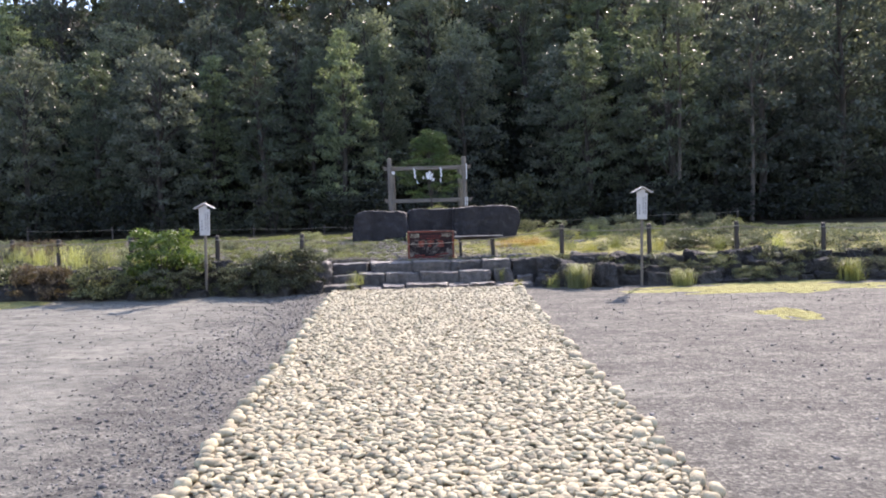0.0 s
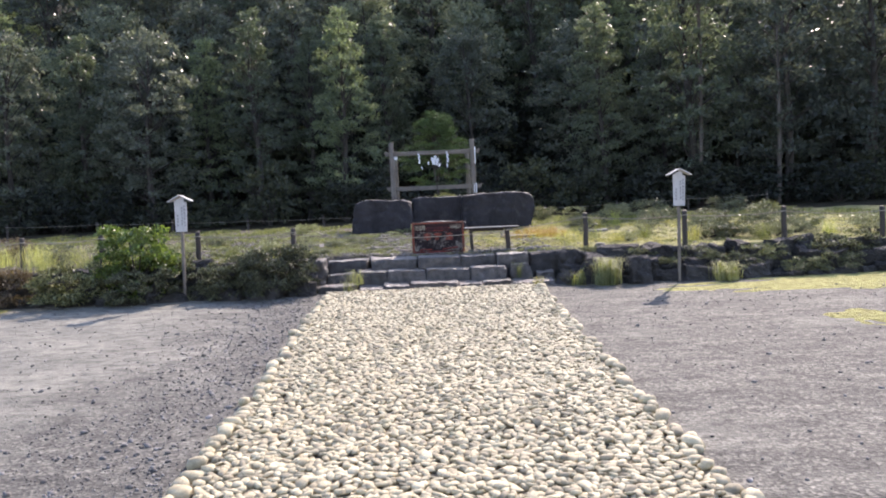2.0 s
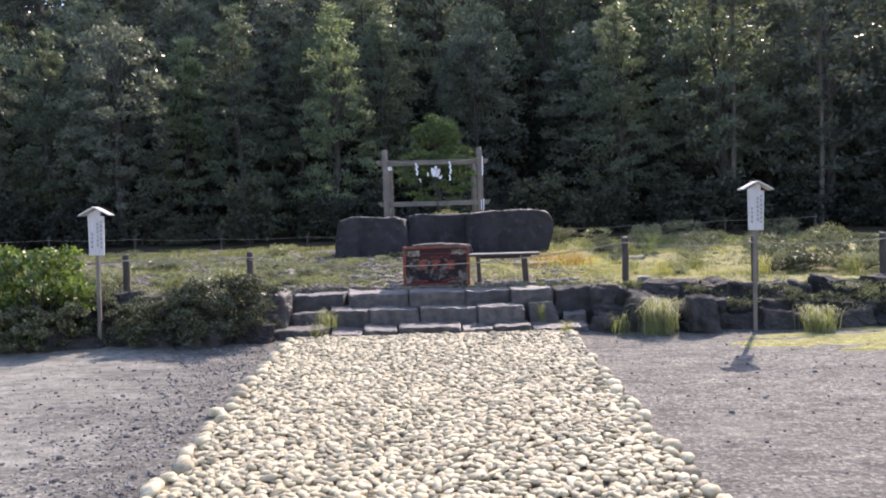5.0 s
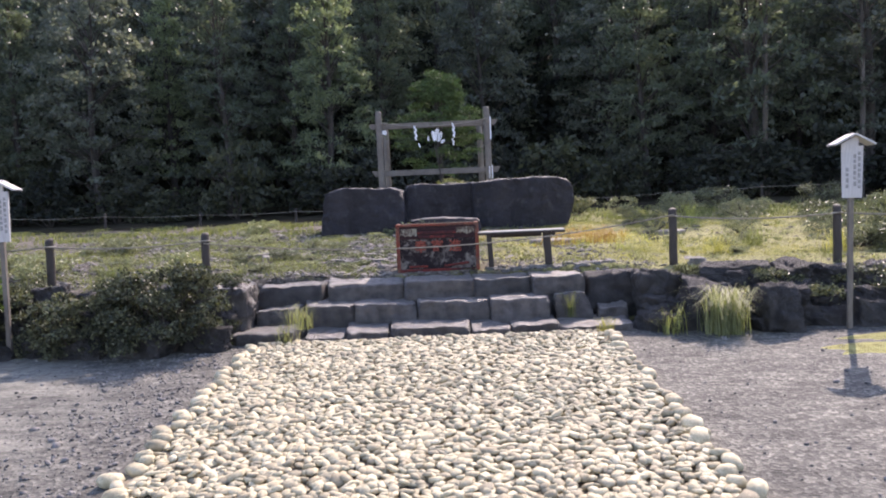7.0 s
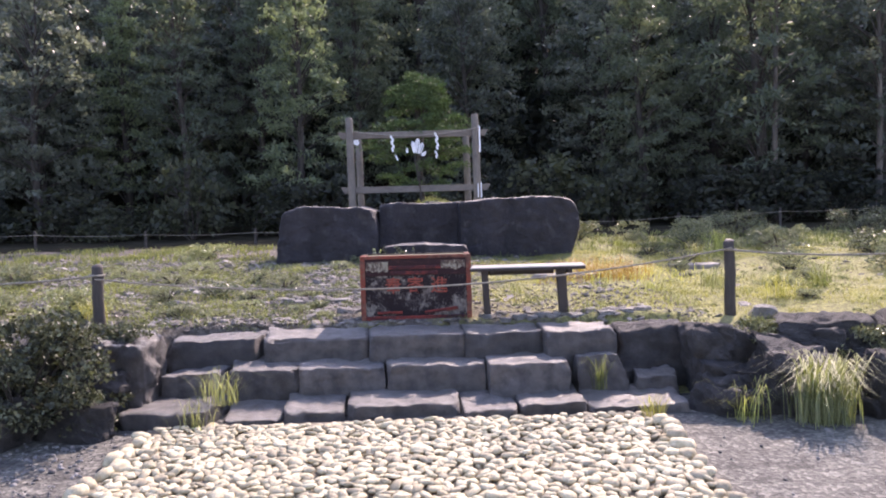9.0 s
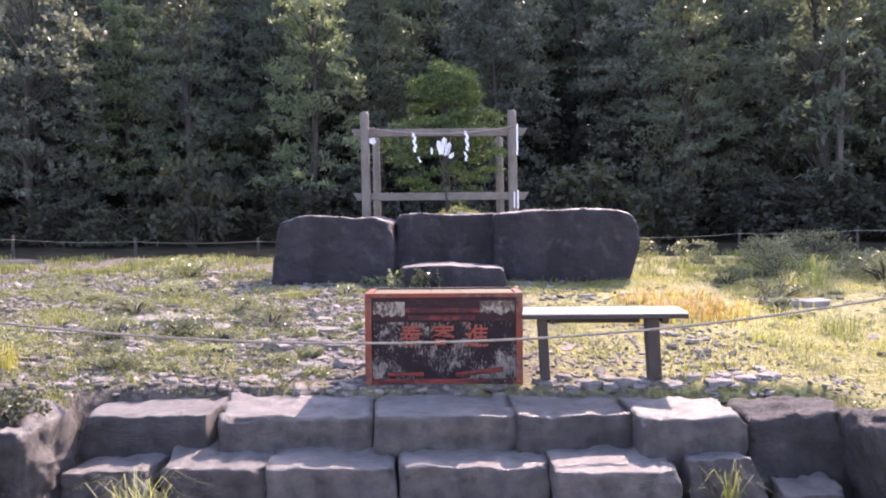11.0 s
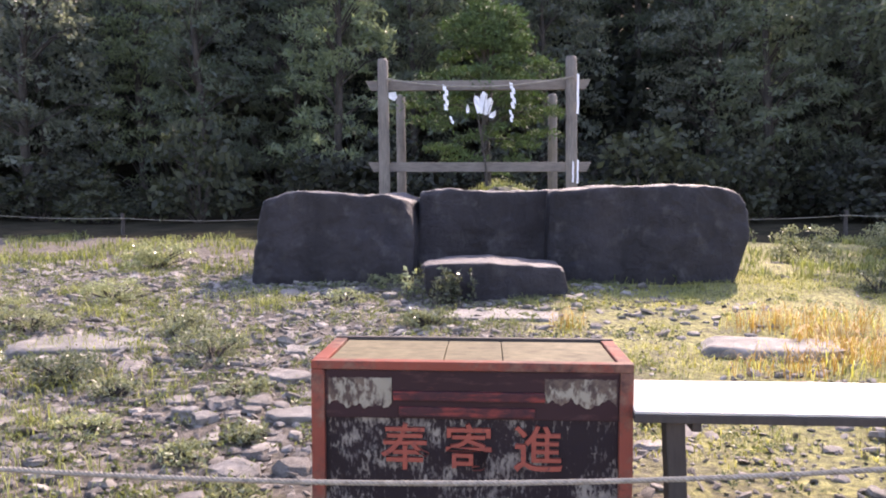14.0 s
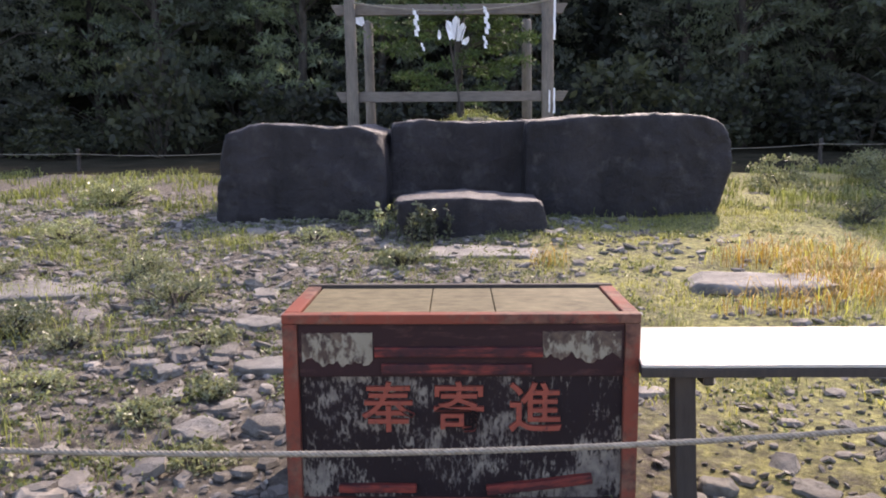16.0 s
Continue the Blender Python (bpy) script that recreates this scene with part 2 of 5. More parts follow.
PALE = worn_paint("pale_flaking_plate", (0.26, 0.235, 0.18), (0.03, 0.018, 0.018), (0.13, 0.095, 0.07), 0.43, 0.54, 34, (1.5, 1, 0.8), 1.0)
for worn in (RED, RED_FRONT, RED_LETTER, PANEL, PANEL_TOP, PALE, WOOD_LID):
    worn.node_tree.nodes["Principled BSDF"].inputs["Specular IOR Level"].default_value = 0.2
PAPER = mineral("white_paper", (0.80, 0.80, 0.82), (0.86, 0.86, 0.86), 6, 0.8, 0.1, 0.001)
ROPE = mineral("grey_hemp_rope", (0.19, 0.165, 0.13), (0.34, 0.305, 0.245), 60, 0.9, 0.6, 0.002)
BARK = mineral("tree_bark", (0.03, 0.026, 0.022), (0.10, 0.085, 0.07), 3.0, 0.95, 1.0, 0.03, stretch=(4, 4, 0.6))
BARK_PALE = mineral("pale_tree_bark", (0.06, 0.05, 0.042), (0.16, 0.135, 0.11), 3.0, 0.9, 1.0, 0.02, stretch=(4, 4, 0.6))
LEAF_WOODS = leafage("evergreen_leaf", (0.115, 0.128, 0.108), (0.175, 0.192, 0.155), 0.38, 0.5, 0.4, (1.15, 1.2, 0.9))
LEAF_CEDAR = leafage("conifer_spray", (0.11, 0.13, 0.10), (0.165, 0.19, 0.145), 0.42, 0.55, 0.5, (1.15, 1.25, 0.8))
# darker leaf colour carries the shade below the tree crowns
LEAF_UNDER = leafage("shaded_undergrowth_leaf", (0.035, 0.038, 0.035), (0.065, 0.07, 0.056), 0.7, 0.3, 0.15)
LEAF_SACRED = leafage("sakaki_leaf", (0.04, 0.062, 0.03), (0.085, 0.122, 0.055), 0.7, 0.16, 0.15, (1.1, 1.35, 0.75))
LEAF_DARK = leafage("dark_shrub_leaf", (0.036, 0.04, 0.028), (0.20, 0.20, 0.12), 0.5, 0.14, 0.22)
LEAF_BRIGHT = leafage("fresh_shrub_leaf", (0.075, 0.115, 0.035), (0.22, 0.285, 0.08), 0.36, 0.36)
LEAF_SHRUB = leafage("low_shrub_leaf", (0.05, 0.055, 0.036), (0.225, 0.225, 0.135), 0.42, 0.16, 0.35)
LEAF_RED = leafage("autumn_leaf", (0.075, 0.052, 0.042), (0.19, 0.14, 0.095), 0.5, 0.22, 0.3)
LEAF_COVER = leafage("creeping_plant_leaf", (0.12, 0.13, 0.08), (0.30, 0.31, 0.20), 0.38, 0.4, 0.5, (1.15, 1.2, 0.85))
LEAF_PALE = leafage("pale_weed_leaf", (0.22, 0.24, 0.16), (0.52, 0.54, 0.42), 0.45, 0.35)
LEAF_MAT = leafage("moss_mat_leaf", (0.12, 0.13, 0.055), (0.32, 0.335, 0.15), 0.45, 0.35, 0.4, (1.2, 1.25, 0.7))
GRASS = leafage("grass_blade", (0.12, 0.13, 0.06), (0.32, 0.33, 0.16), 0.6, 0.42, 0.15)
GRASS_PALE = leafage("pale_grass_blade", (0.22, 0.225, 0.11), (0.50, 0.49, 0.29), 0.55, 0.4, 0.25)
GRASS_YELLOW = leafage("yellow_grass_blade", (0.20, 0.19, 0.058), (0.43, 0.40, 0.16), 0.6, 0.35, 0.3)
GRASS_ORANGE = leafage("dry_orange_grass_blade", (0.27, 0.145, 0.045), (0.48, 0.30, 0.10), 0.6, 0.35, 0.3)


# ---- geometry helpers ----
def mesh_np(name, verts, faces, smooth=True):
    me = bpy.data.meshes.new(name)
    verts, faces = np.asarray(verts, np.float32), np.asarray(faces, np.int32)
    me.vertices.add(len(verts))
    me.vertices.foreach_set("co", verts.ravel())
    me.loops.add(faces.size)
    me.loops.foreach_set("vertex_index", faces.ravel())
    me.polygons.add(len(faces))
    me.polygons.foreach_set("loop_start", np.arange(len(faces), dtype=np.int32) * faces.shape[1])
    me.polygons.foreach_set("use_smooth", np.full(len(faces), smooth))
    me.update(calc_edges=True)
    return me


def hang(ob, parent):
    ob.parent = parent
    return ob


def part_mesh(name, me, material, parent, label=""):
    if not me.materials:
        me.materials.append(material)
    ob = hang(new(name, me), parent)
    return tagged(ob, label) if label else ob


def part(name, bm, material, parent, label="", smooth=False):
    me = bpy.data.meshes.new(name)
    bm.to_mesh(me)
    bm.free()
    if smooth:
        me.polygons.foreach_set("use_smooth", np.full(len(me.polygons), True))
    return part_mesh(name, me, material, parent, label)


def thing(name, at, label, category, group="", turn=0, kind=""):
    ob = new(name)
    ob.empty_display_size = 0.1
    ob.matrix_basis = pose(*at, 0, 0, turn)
    return tagged(ob, label, category, group, kind)


def slab_bm(x0, x1, y0, y1, z0, z1, bevel=0.004, bm=None, wobble=0.0, cuts=0):
    own = bmesh.new()
    bmesh.ops.create_cube(own, size=1)
    for v in own.verts:
        v.co = Vector(((x0 + x1) / 2 + v.co.x * (x1 - x0), (y0 + y1) / 2 + v.co.y * (y1 - y0), (z0 + z1) / 2 + v.co.z * (z1 - z0)))
    if bevel:
        bmesh.ops.bevel(own, geom=own.edges[:], offset=bevel, segments=2, affect="EDGES", profile=0.6)
    if cuts:
        bmesh.ops.subdivide_edges(own, edges=[e for e in own.edges if e.calc_length() > 0.1], cuts=cuts, use_grid_fill=True)
    if wobble:
        for v in own.verts:
            v.co += noise.noise_vector(v.co * 9) * wobble
    if bm is None:
        return own
    me = bpy.data.meshes.new("tmp")
    own.to_mesh(me)
    own.free()
    bm.from_mesh(me)
    bpy.data.meshes.remove(me)
    return bm


def tube_arrays(points, radii, sides=7):
    pts, rad = [Vector(p) for p in points], list(radii)
    V, F = [], []
    for i, p in enumerate(pts):
        d = (pts[min(i + 1, len(pts) - 1)] - pts[max(i - 1, 0)]).normalized()
        u = d.orthogonal().normalized() if abs(d.z) > 0.9 else d.cross(Vector((0, 0, 1))).normalized()
        w = d.cross(u)
        V += [p + (u * math.cos(a) + w * math.sin(a)) * rad[i] for a in (2 * math.pi * k / sides for k in range(sides))]
    for i in range(len(pts) - 1):
        for k in range(sides):
            a, b = i * sides + k, i * sides + (k + 1) % sides
            F.append((a, b, b + sides, a + sides))
    return [tuple(v) for v in V], F


def merged(chunks):
    V, F, n = [], [], 0
    for v, f in chunks:
        v, f = np.asarray(v, np.float32), np.asarray(f, np.int32)
        V.append(v)
        F.append(f + n)
        n += len(v)
    return np.concatenate(V), np.concatenate(F)


def tube_mesh(name, points, radii, sides=7):
    return mesh_np(name, *tube_arrays(points, radii, sides))


def ico(level):
    bm = bmesh.new()
    bmesh.ops.create_icosphere(bm, subdivisions=level, radius=1)
    bm.verts.ensure_lookup_table()
    V = np.array([v.co[:] for v in bm.verts])
    F = np.array([[v.index for v in f.verts] for f in bm.faces])
    bm.free()
    return V, F


def ball(seg, rings):
    V = [(0, 0, 1)] + [(math.sin(p) * math.cos(a), math.sin(p) * math.sin(a), math.cos(p)) for p in (math.pi * k / rings for k in range(1, rings)) for a in (6.28319 * j / seg for j in range(seg))] + [(0, 0, -1)]
    F = [(0, 1 + j, 1 + (j + 1) % seg) for j in range(seg)]
    for r in range(rings - 2):
        for j in range(seg):
            a, b = 1 + r * seg + j, 1 + r * seg + (j + 1) % seg
            F += [(a, a + seg, b + seg), (a, b + seg, b)]
    end, last = len(V) - 1, 1 + (rings - 2) * seg
    F += [(end, last + (j + 1) % seg, last + j) for j in range(seg)]
    return np.array(V), np.array(F)


ICO1, ICO2, BALL = ico(1), ico(2), ball(6, 4)


def pebbles(P, S, ico_of=ICO2, seed=1, boxy=0.75, tilt=0.25):
    """Many rounded stones: P centres (n,3), S half sizes (n,3)."""
    r = np.random.default_rng(seed)
    V0, F0 = ico_of
    n = len(P)
    V = np.sign(V0) * np.abs(V0) ** boxy
    V = np.repeat(V[None], n, 0)
    push = r.normal(0, 1, (n, 3))
    V *= 1 + 0.14 * np.einsum("nvk,nk->nv", V, push)[..., None].clip(-1.5, 1.5)
    V += r.normal(0, 0.05, V.shape)
    V *= S[:, None, :]
    yaw, ax, ay = r.uniform(0, 6.28, n), r.normal(0, tilt, n), r.normal(0, tilt, n)
    z = V[..., 2] + V[..., 0] * ax[:, None] + V[..., 1] * ay[:, None]
    c, s = np.cos(yaw)[:, None], np.sin(yaw)[:, None]
    V = np.stack([V[..., 0] * c - V[..., 1] * s, V[..., 0] * s + V[..., 1] * c, z], -1) + P[:, None, :]
    F = F0[None] + (np.arange(n) * len(V0))[:, None, None]
    return V.reshape(-1, 3), F.reshape(-1, 3)


def boulder(sx, sy, sz, seed, n=9, round_=0.25, rough=0.06, lean=0.0, taper=0.0, facets=9, deep=0.72, pits=0.0):
    """A rounded, uneven block, sx by sy by sz, its base at z = 0 in the middle."""
    bm = bmesh.new()
    bmesh.ops.create_cube(bm, size=2)
    bmesh.ops.subdivide_edges(bm, edges=bm.edges[:], cuts=n, use_grid_fill=True)
    half = Vector((sx / 2, sy / 2, sz / 2))
    r = min(half) * round_
    off = Vector((seed * 3.7, seed * 1.9, seed * 7.3))
    size = (sx * sy * sz) ** (1 / 3)
    rr = random.Random(seed * 7 + 1)
    planes = []
    for _ in range(facets):
        n_ = Vector((rr.gauss(0, 1), rr.gauss(0, 1), rr.gauss(0, 1))).normalized()
        planes.append((n_, sum(abs(n_[i]) * half[i] for i in range(3)) * rr.uniform(deep, 0.95)))
    for v in bm.verts:
        p = Vector((v.co.x * half.x, v.co.y * half.y, v.co.z * half.z))
        q = Vector([max(-half[i] + r, min(half[i] - r, p[i])) for i in range(3)])
        p = q + (p - q).normalized() * r if (p - q).length > 1e-6 else p
        for n_, far_ in planes:
            over = p.dot(n_) - far_
            if over > 0:
                p = p - n_ * over
        d = noise.fractal((p / size + off) * 1.3, 1.0, 2.0, 3) * rough * size + noise.fractal((p + off) * 7, 1.0, 2.0, 4) * rough * 0.3 * min(size, 0.5)
        p = p + (p.normalized() if p.length > 1e-6 else Vector()) * d
        if pits:
            d = noise.turbulence((p + off) * 9, 4, True, amplitude_scale=0.6) - 0.9
            p += (p.normalized() if p.length > 1e-6 else Vector()) * d * pits
        h = (p.z + half.z) / sz
        p.y += lean * h
        p.x *= 1 + taper * (h - 0.5)
        v.co = p + Vector((0, 0, half.z))
    return bm


def leaf_cards(C, N, size, seed, slim=0.45, spread=0.9):
    """Leaves (pointed quads, folded along the rib) at C with outward ways N."""
    r = np.random.default_rng(seed)
    n = len(C)
    L = r.normal(0, 1, (n, 3))
    L /= np.linalg.norm(L, axis=1)[:, None]
    d = N * (1 - spread) + L * spread
    d /= np.linalg.norm(d, axis=1)[:, None] + 1e-9
    u = np.cross(d, r.normal(0, 1, (n, 3)))
    u /= np.linalg.norm(u, axis=1)[:, None] + 1e-9
    s = (size * r.uniform(0.6, 1.3, n))[:, None]
    w = np.cross(d, u)
    V = np.stack([C, C + d * s * 0.5 + u * s * slim * 0.5, C + d * s + w * s * 0.12, C + d * s * 0.5 - u * s * slim * 0.5], 1)
    F = np.arange(n * 4).reshape(n, 4)
    return V.reshape(-1, 3), F


def clump_points(centres, radii, per, seed, flat=0.7):
    r = np.random.default_rng(seed)
    n = len(centres) * per
    N = r.normal(0, 1, (n, 3))
    N /= np.linalg.norm(N, axis=1)[:, None]
    N[:, 2] = np.abs(N[:, 2]) * 0.9 + N[:, 2] * 0.1
    rad = np.repeat(radii, per)[:, None] * r.uniform(0.45, 1.0, (n, 1))
    return np.repeat(centres, per, 0) + N * rad * [1, 1, flat], N


def blades(P, height, seed, width=0.006, lean=0.5, least=0.3):
    """Grass blades, three faces long, bending over, rooted at P."""
    r = np.random.default_rng(seed)
    n = len(P)
    h = height * r.uniform(0.5, 1.2, n)
    a = r.uniform(0, 6.28, n)
    out = np.stack([np.cos(a), np.sin(a), np.zeros(n)], 1) * (h * lean * r.uniform(least, 1.25, n))[:, None]
    side = np.stack([-np.sin(a), np.cos(a), np.zeros(n)], 1) * (width * r.uniform(0.7, 1.3, n))[:, None]
    up = np.stack([np.zeros(n), np.zeros(n), h], 1)
    rows = []
    for k, (fo, fu, fw) in enumerate(((0, 0, 1), (0.16, 0.52, 0.95), (0.5, 0.84, 0.7), (1.0, 0.66, 0.1))):
        c = P + out * fo + up * fu
        rows += [c - side * fw, c + side * fw]
    V = np.stack(rows, 1)
    base = np.array([[0, 1, 3, 2], [2, 3, 5, 4], [4, 5, 7, 6]])
    F = base[None] + (np.arange(n) * 8)[:, None, None]
    return V.reshape(-1, 3), F.reshape(-1, 4)


# ---- the lie of the land ----
def smooth(a, b, v):
    t = np.clip((v - a) / (b - a), 0, 1)
    return t * t * (3 - 2 * t)


def front_z(y):
    return 0.05 * (np.maximum(y, -24) + 1.6)


def terrace_z(y):
    return np.where(y < 4, 0.51 + 0.065 * y, 0.77 + 0.03 * (np.minimum(y, 14) - 4))


def mound_z(x, y):
    rise = 0.52 + 0.24 * np.exp(-((x - 0.2) / 0.4) ** 2)
    return rise * smooth(-1.75, -1.2, x) * (1 - smooth(1.3, 1.9, x)) * smooth(4.9, 5.4, y) * (1 - smooth(7.9, 8.8, y))


def land(x, y):
    x, y = np.asarray(x, float), np.asarray(y, float)
    on_steps = (x > -1.85) & (x < 1.95)
    a = np.where(on_steps, -0.32, -0.82)
    rise = smooth(a, a + 0.24, y)
    hill = 0.5 * np.maximum(np.minimum(y, 90) - 17, 0)
    uneven = 0.012 * np.sin(3.1 * x + 1.7 * y) * np.sin(2.3 * y - 0.7 * x)
    return np.minimum(front_z(y), 0.06) * (1 - rise) + (terrace_z(y) + uneven * 1.5) * rise + mound_z(x, y) + hill + uneven * 0.4


# ---- setting: one sheet of ground ----
def ground():
    xs = np.unique(np.round(np.concatenate([np.arange(-12, 12.01, 0.2), np.arange(-3, 3, 0.1), [-600, -300, -120, -60, -30, -20, -15, 15, 20, 30, 60, 120, 300, 600]]), 3))
    ys = np.unique(np.round(np.concatenate([np.arange(-20, 18, 0.2), np.arange(-1.3, 5.5, 0.06), [-600, -300, -120, -60, -35, -25, 20, 25, 30, 40, 60, 120, 300, 600]]), 3))
    X, Y = np.meshgrid(xs, ys)
    V = np.stack([X, Y, land(X, Y)], -1).reshape(-1, 3)
    nx, ny = len(xs), len(ys)
    i = (np.arange(ny - 1)[:, None] * nx + np.arange(nx - 1)[None]).ravel()
    F = np.stack([i, i + 1, i + 1 + nx, i + nx], 1)
    me = mesh_np("ground", V, F)
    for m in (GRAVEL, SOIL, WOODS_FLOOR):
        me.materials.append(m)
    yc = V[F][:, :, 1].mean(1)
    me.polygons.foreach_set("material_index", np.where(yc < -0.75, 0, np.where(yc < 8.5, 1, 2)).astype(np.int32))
    return tagged(new("ground", me), "grey gravel forecourt rising to a stony mossy terrace", "ground", kind="structure")


ground()


# ---- cobbled path ----
def path_side(side, y):
    """Where the edging runs: the path bends a little and widens to the left before the steps."""
    return np.interp(y, (-10, -6.9, -4.2, -1.8), (1.47, 1.40, 1.38, 1.43) if side > 0 else (-1.38, -1.45, -1.56, -1.60))


path_edge = thing("cobbled_path", (0, 0, 0), "straight path of pale rounded river cobbles between edging stones", "path", kind="structure")


def cobbled_path():
    ys = np.arange(-15.0, -1.26, 0.043)
    bed_y = np.linspace(-15.05, -1.2, 90)
    V = [(path_side(-1, y) - 0.03 + f * (path_side(1, y) - path_side(-1, y) + 0.06), y, float(land(0, y)) + 0.014) for y in bed_y for f in (0, 0.25, 0.5, 0.75, 1)]
    F = [(5 * k + i, 5 * k + i + 1, 5 * k + i + 6, 5 * k + i + 5) for k in range(89) for i in range(4)]
    part_mesh("sand_bed", mesh_np("sand_bed", V, F), BED, path_edge, "coarse buff sand between cobbles")
    P = []
    for k, y in enumerate(ys):
        for x in np.arange(path_side(-1, y) + 0.08, path_side(1, y) - 0.05, 0.052):
            P.append((x + (k % 2) * 0.026, y, 0))
    P = np.array(P)
    P[:, :2] += rng.normal(0, 0.012, (len(P), 2))
    P[:, 2] = land(P[:, 0], P[:, 1]) + 0.028 + rng.uniform(-0.006, 0.009, len(P))
    S = np.stack([rng.uniform(0.022, 0.046, len(P)), rng.uniform(0.020, 0.034, len(P)), rng.uniform(0.009, 0.018, len(P))], 1)
    big = rng.random(len(P)) < 0.05
    S[big] *= 1.35
    near = (P[:, 1] > -2.10) & (P[:, 1] < -1.92)
    far = np.flatnonzero(~near)
    hind = far[P[far, 1] < -10.8]
    far = far[P[far, 1] >= -10.8]
    me = mesh_np("cobbles", *merged([pebbles(P[far], S[far], BALL, 3, 0.72, 0.2), pebbles(P[hind], S[hind], ICO1, 4, 0.8, 0.2)]))
    tagged(part_mesh("cobbles", me, COBBLE, path_edge), kind="stuff")
    shapes = []
    for k in range(10):
        m = mesh_np("cobble", *pebbles(np.zeros((1, 3)), np.array([[0.047, 0.033, 0.026]]), BALL, 20 + k, 0.75, 0.2))
        m.materials.append(COBBLE_ONE)
        shapes.append(m)
    for j, i in enumerate(np.flatnonzero(near)):
        ob = hang(new("cobble", shapes[j % 10]), path_edge)
        ob.matrix_basis = pose(*P[i], 0, 0, rng.uniform(0, 360)) @ Matrix.Diagonal((*(S[i] / [0.047, 0.033, 0.026]), 1))
    edges = []
    for k in range(8):
        m = mesh_np("edging_stone", *pebbles(np.zeros((1, 3)), np.array([[0.072, 0.052, 0.038]]), BALL, 60 + k, 0.8, 0.15))
        m.materials.append(COBBLE_ONE)
        edges.append(m)
    for side in (-1, 1):
        y = -15.0
        while y < -1.45:
            s = rng.uniform(0.6, 1.12)
            y += 0.115 * s
            x = path_side(side, y) + rng.normal(0, 0.03)
            ob = hang(new("edging_stone", edges[int(rng.integers(8))]), path_edge)
            ob.matrix_basis = pose(x, y, float(land(x, y)) + 0.03, 0, 0, rng.choice([0, 180]) + 90 + rng.normal(0, 25)) @ Matrix.Diagonal((s, s * rng.uniform(0.85, 1.1), s, 1))


cobbled_path()


# ---- loose gravel on the forecourt ----
def loose_gravel():
    n = 10500
    x = np.concatenate([rng.uniform(-8, 8, n // 2), -1.5 - np.abs(rng.normal(0, 0.7, n - n // 2))])
    y = rng.uniform(-13, -1.1, n)
    keep = (x > path_side(1, y) + 0.1) | (x < path_side(-1, y) - 0.1)
    P = np.stack([x, y, land(x, y) + 0.003], 1)[keep]
    s = rng.lognormal(math.log(0.0085), 0.5, len(P)).clip(0.004, 0.032)
    me = mesh_np("gravel_chips", *pebbles(P, np.stack([s, s * 0.8, s * 0.6], 1), ICO1, 5, 1.0))
    me.materials.append(PEBBLE)
    tagged(new("gravel_chips", me), "scattered dark and grey gravel chips on the forecourt", "gravel", kind="stuff")


loose_gravel()

def hewn_block(w, d, h, seed, n=26, round_=0.025, relief=0.03, chips=8, slope=0.06, knock=(0.84, 0.97), grain=0.45, left=(0.0,), right=(0.0,), top=(0.0,)):
    """A split block w by d by h, base at z = 0: broken arrises, a top falling to the front, flat facets.
    left, right: how far each end stands out at even heights; top: how far the crest rises at even widths."""
    rr = random.Random(seed * 13 + 5)
    bm = bmesh.new()
    bmesh.ops.create_cube(bm, size=2)
    bmesh.ops.subdivide_edges(bm, edges=bm.edges[:], cuts=n, use_grid_fill=True)
    half = Vector((w / 2, d / 2, h / 2))
    off = Vector((seed * 2.3, seed * 5.1, seed * 1.7))
    cut = []
    for _ in range(chips):
        # knocked-off corners and edges, most of them along the upper front
        way = Vector((rr.uniform(-1.1, 1.1), -rr.uniform(0.2, 1.0), rr.uniform(-0.2, 1.0))).normalized()
        cut.append((way, sum(abs(way[i]) * half[i] for i in range(3)) * rr.uniform(*knock)))

    def along(table, f):
        f = max(0.0, min(1.0, f)) * (len(table) - 1)
        i = min(int(f), len(table) - 2) if len(table) > 1 else 0
        return table[i] if len(table) == 1 else table[i] + (table[i + 1] - table[i]) * (f - i)
    for v in bm.verts:
        p = Vector([v.co[i] * half[i] for i in range(3)])
        q = Vector([max(-half[i] + round_, min(half[i] - round_, p[i])) for i in range(3)])
        if (p - q).length > 1e-6:
            p = q + (p - q).normalized() * round_
        for way, far_ in cut:
            over = p.dot(way) - far_
            if over > 0:
                p -= way * over
        # broad flat facets on the front, fine breakage everywhere
        cell = noise.cell(Vector((p.x * 3.1 + p.z * 1.1, p.z * 1.7 - p.x * 0.6, 0)) + off)
        broad = noise.fractal(Vector((p.x * 2.2, p.y, p.z * 1.3)) + off, 1.0, 2.0, 2)
        fine = noise.fractal(p * 9 + off, 0.8, 2.2, 5)
        out = Vector((0.5 * v.co.x ** 7, v.co.y ** 7, 0.35 * v.co.z ** 7))
        p += out * (relief * (broad + 0.22 * cell) + relief * grain * fine)
        f, u = (p.z + half.z) / h, (p.x + half.x) / w
        p.x += -along(left, f) * (1 - u) + along(right, f) * u
        p.z += f * (along(top, u) + slope * p.y + 0.5 * grain * relief * fine)
        v.co = p + Vector((0, 0, half.z))
    return bm


# ---- steps of hewn stone: three courses ----
steps = thing("stone_steps", (0, 0, 0), "three rough steps of grey hewn lava stone", "steps", kind="structure")


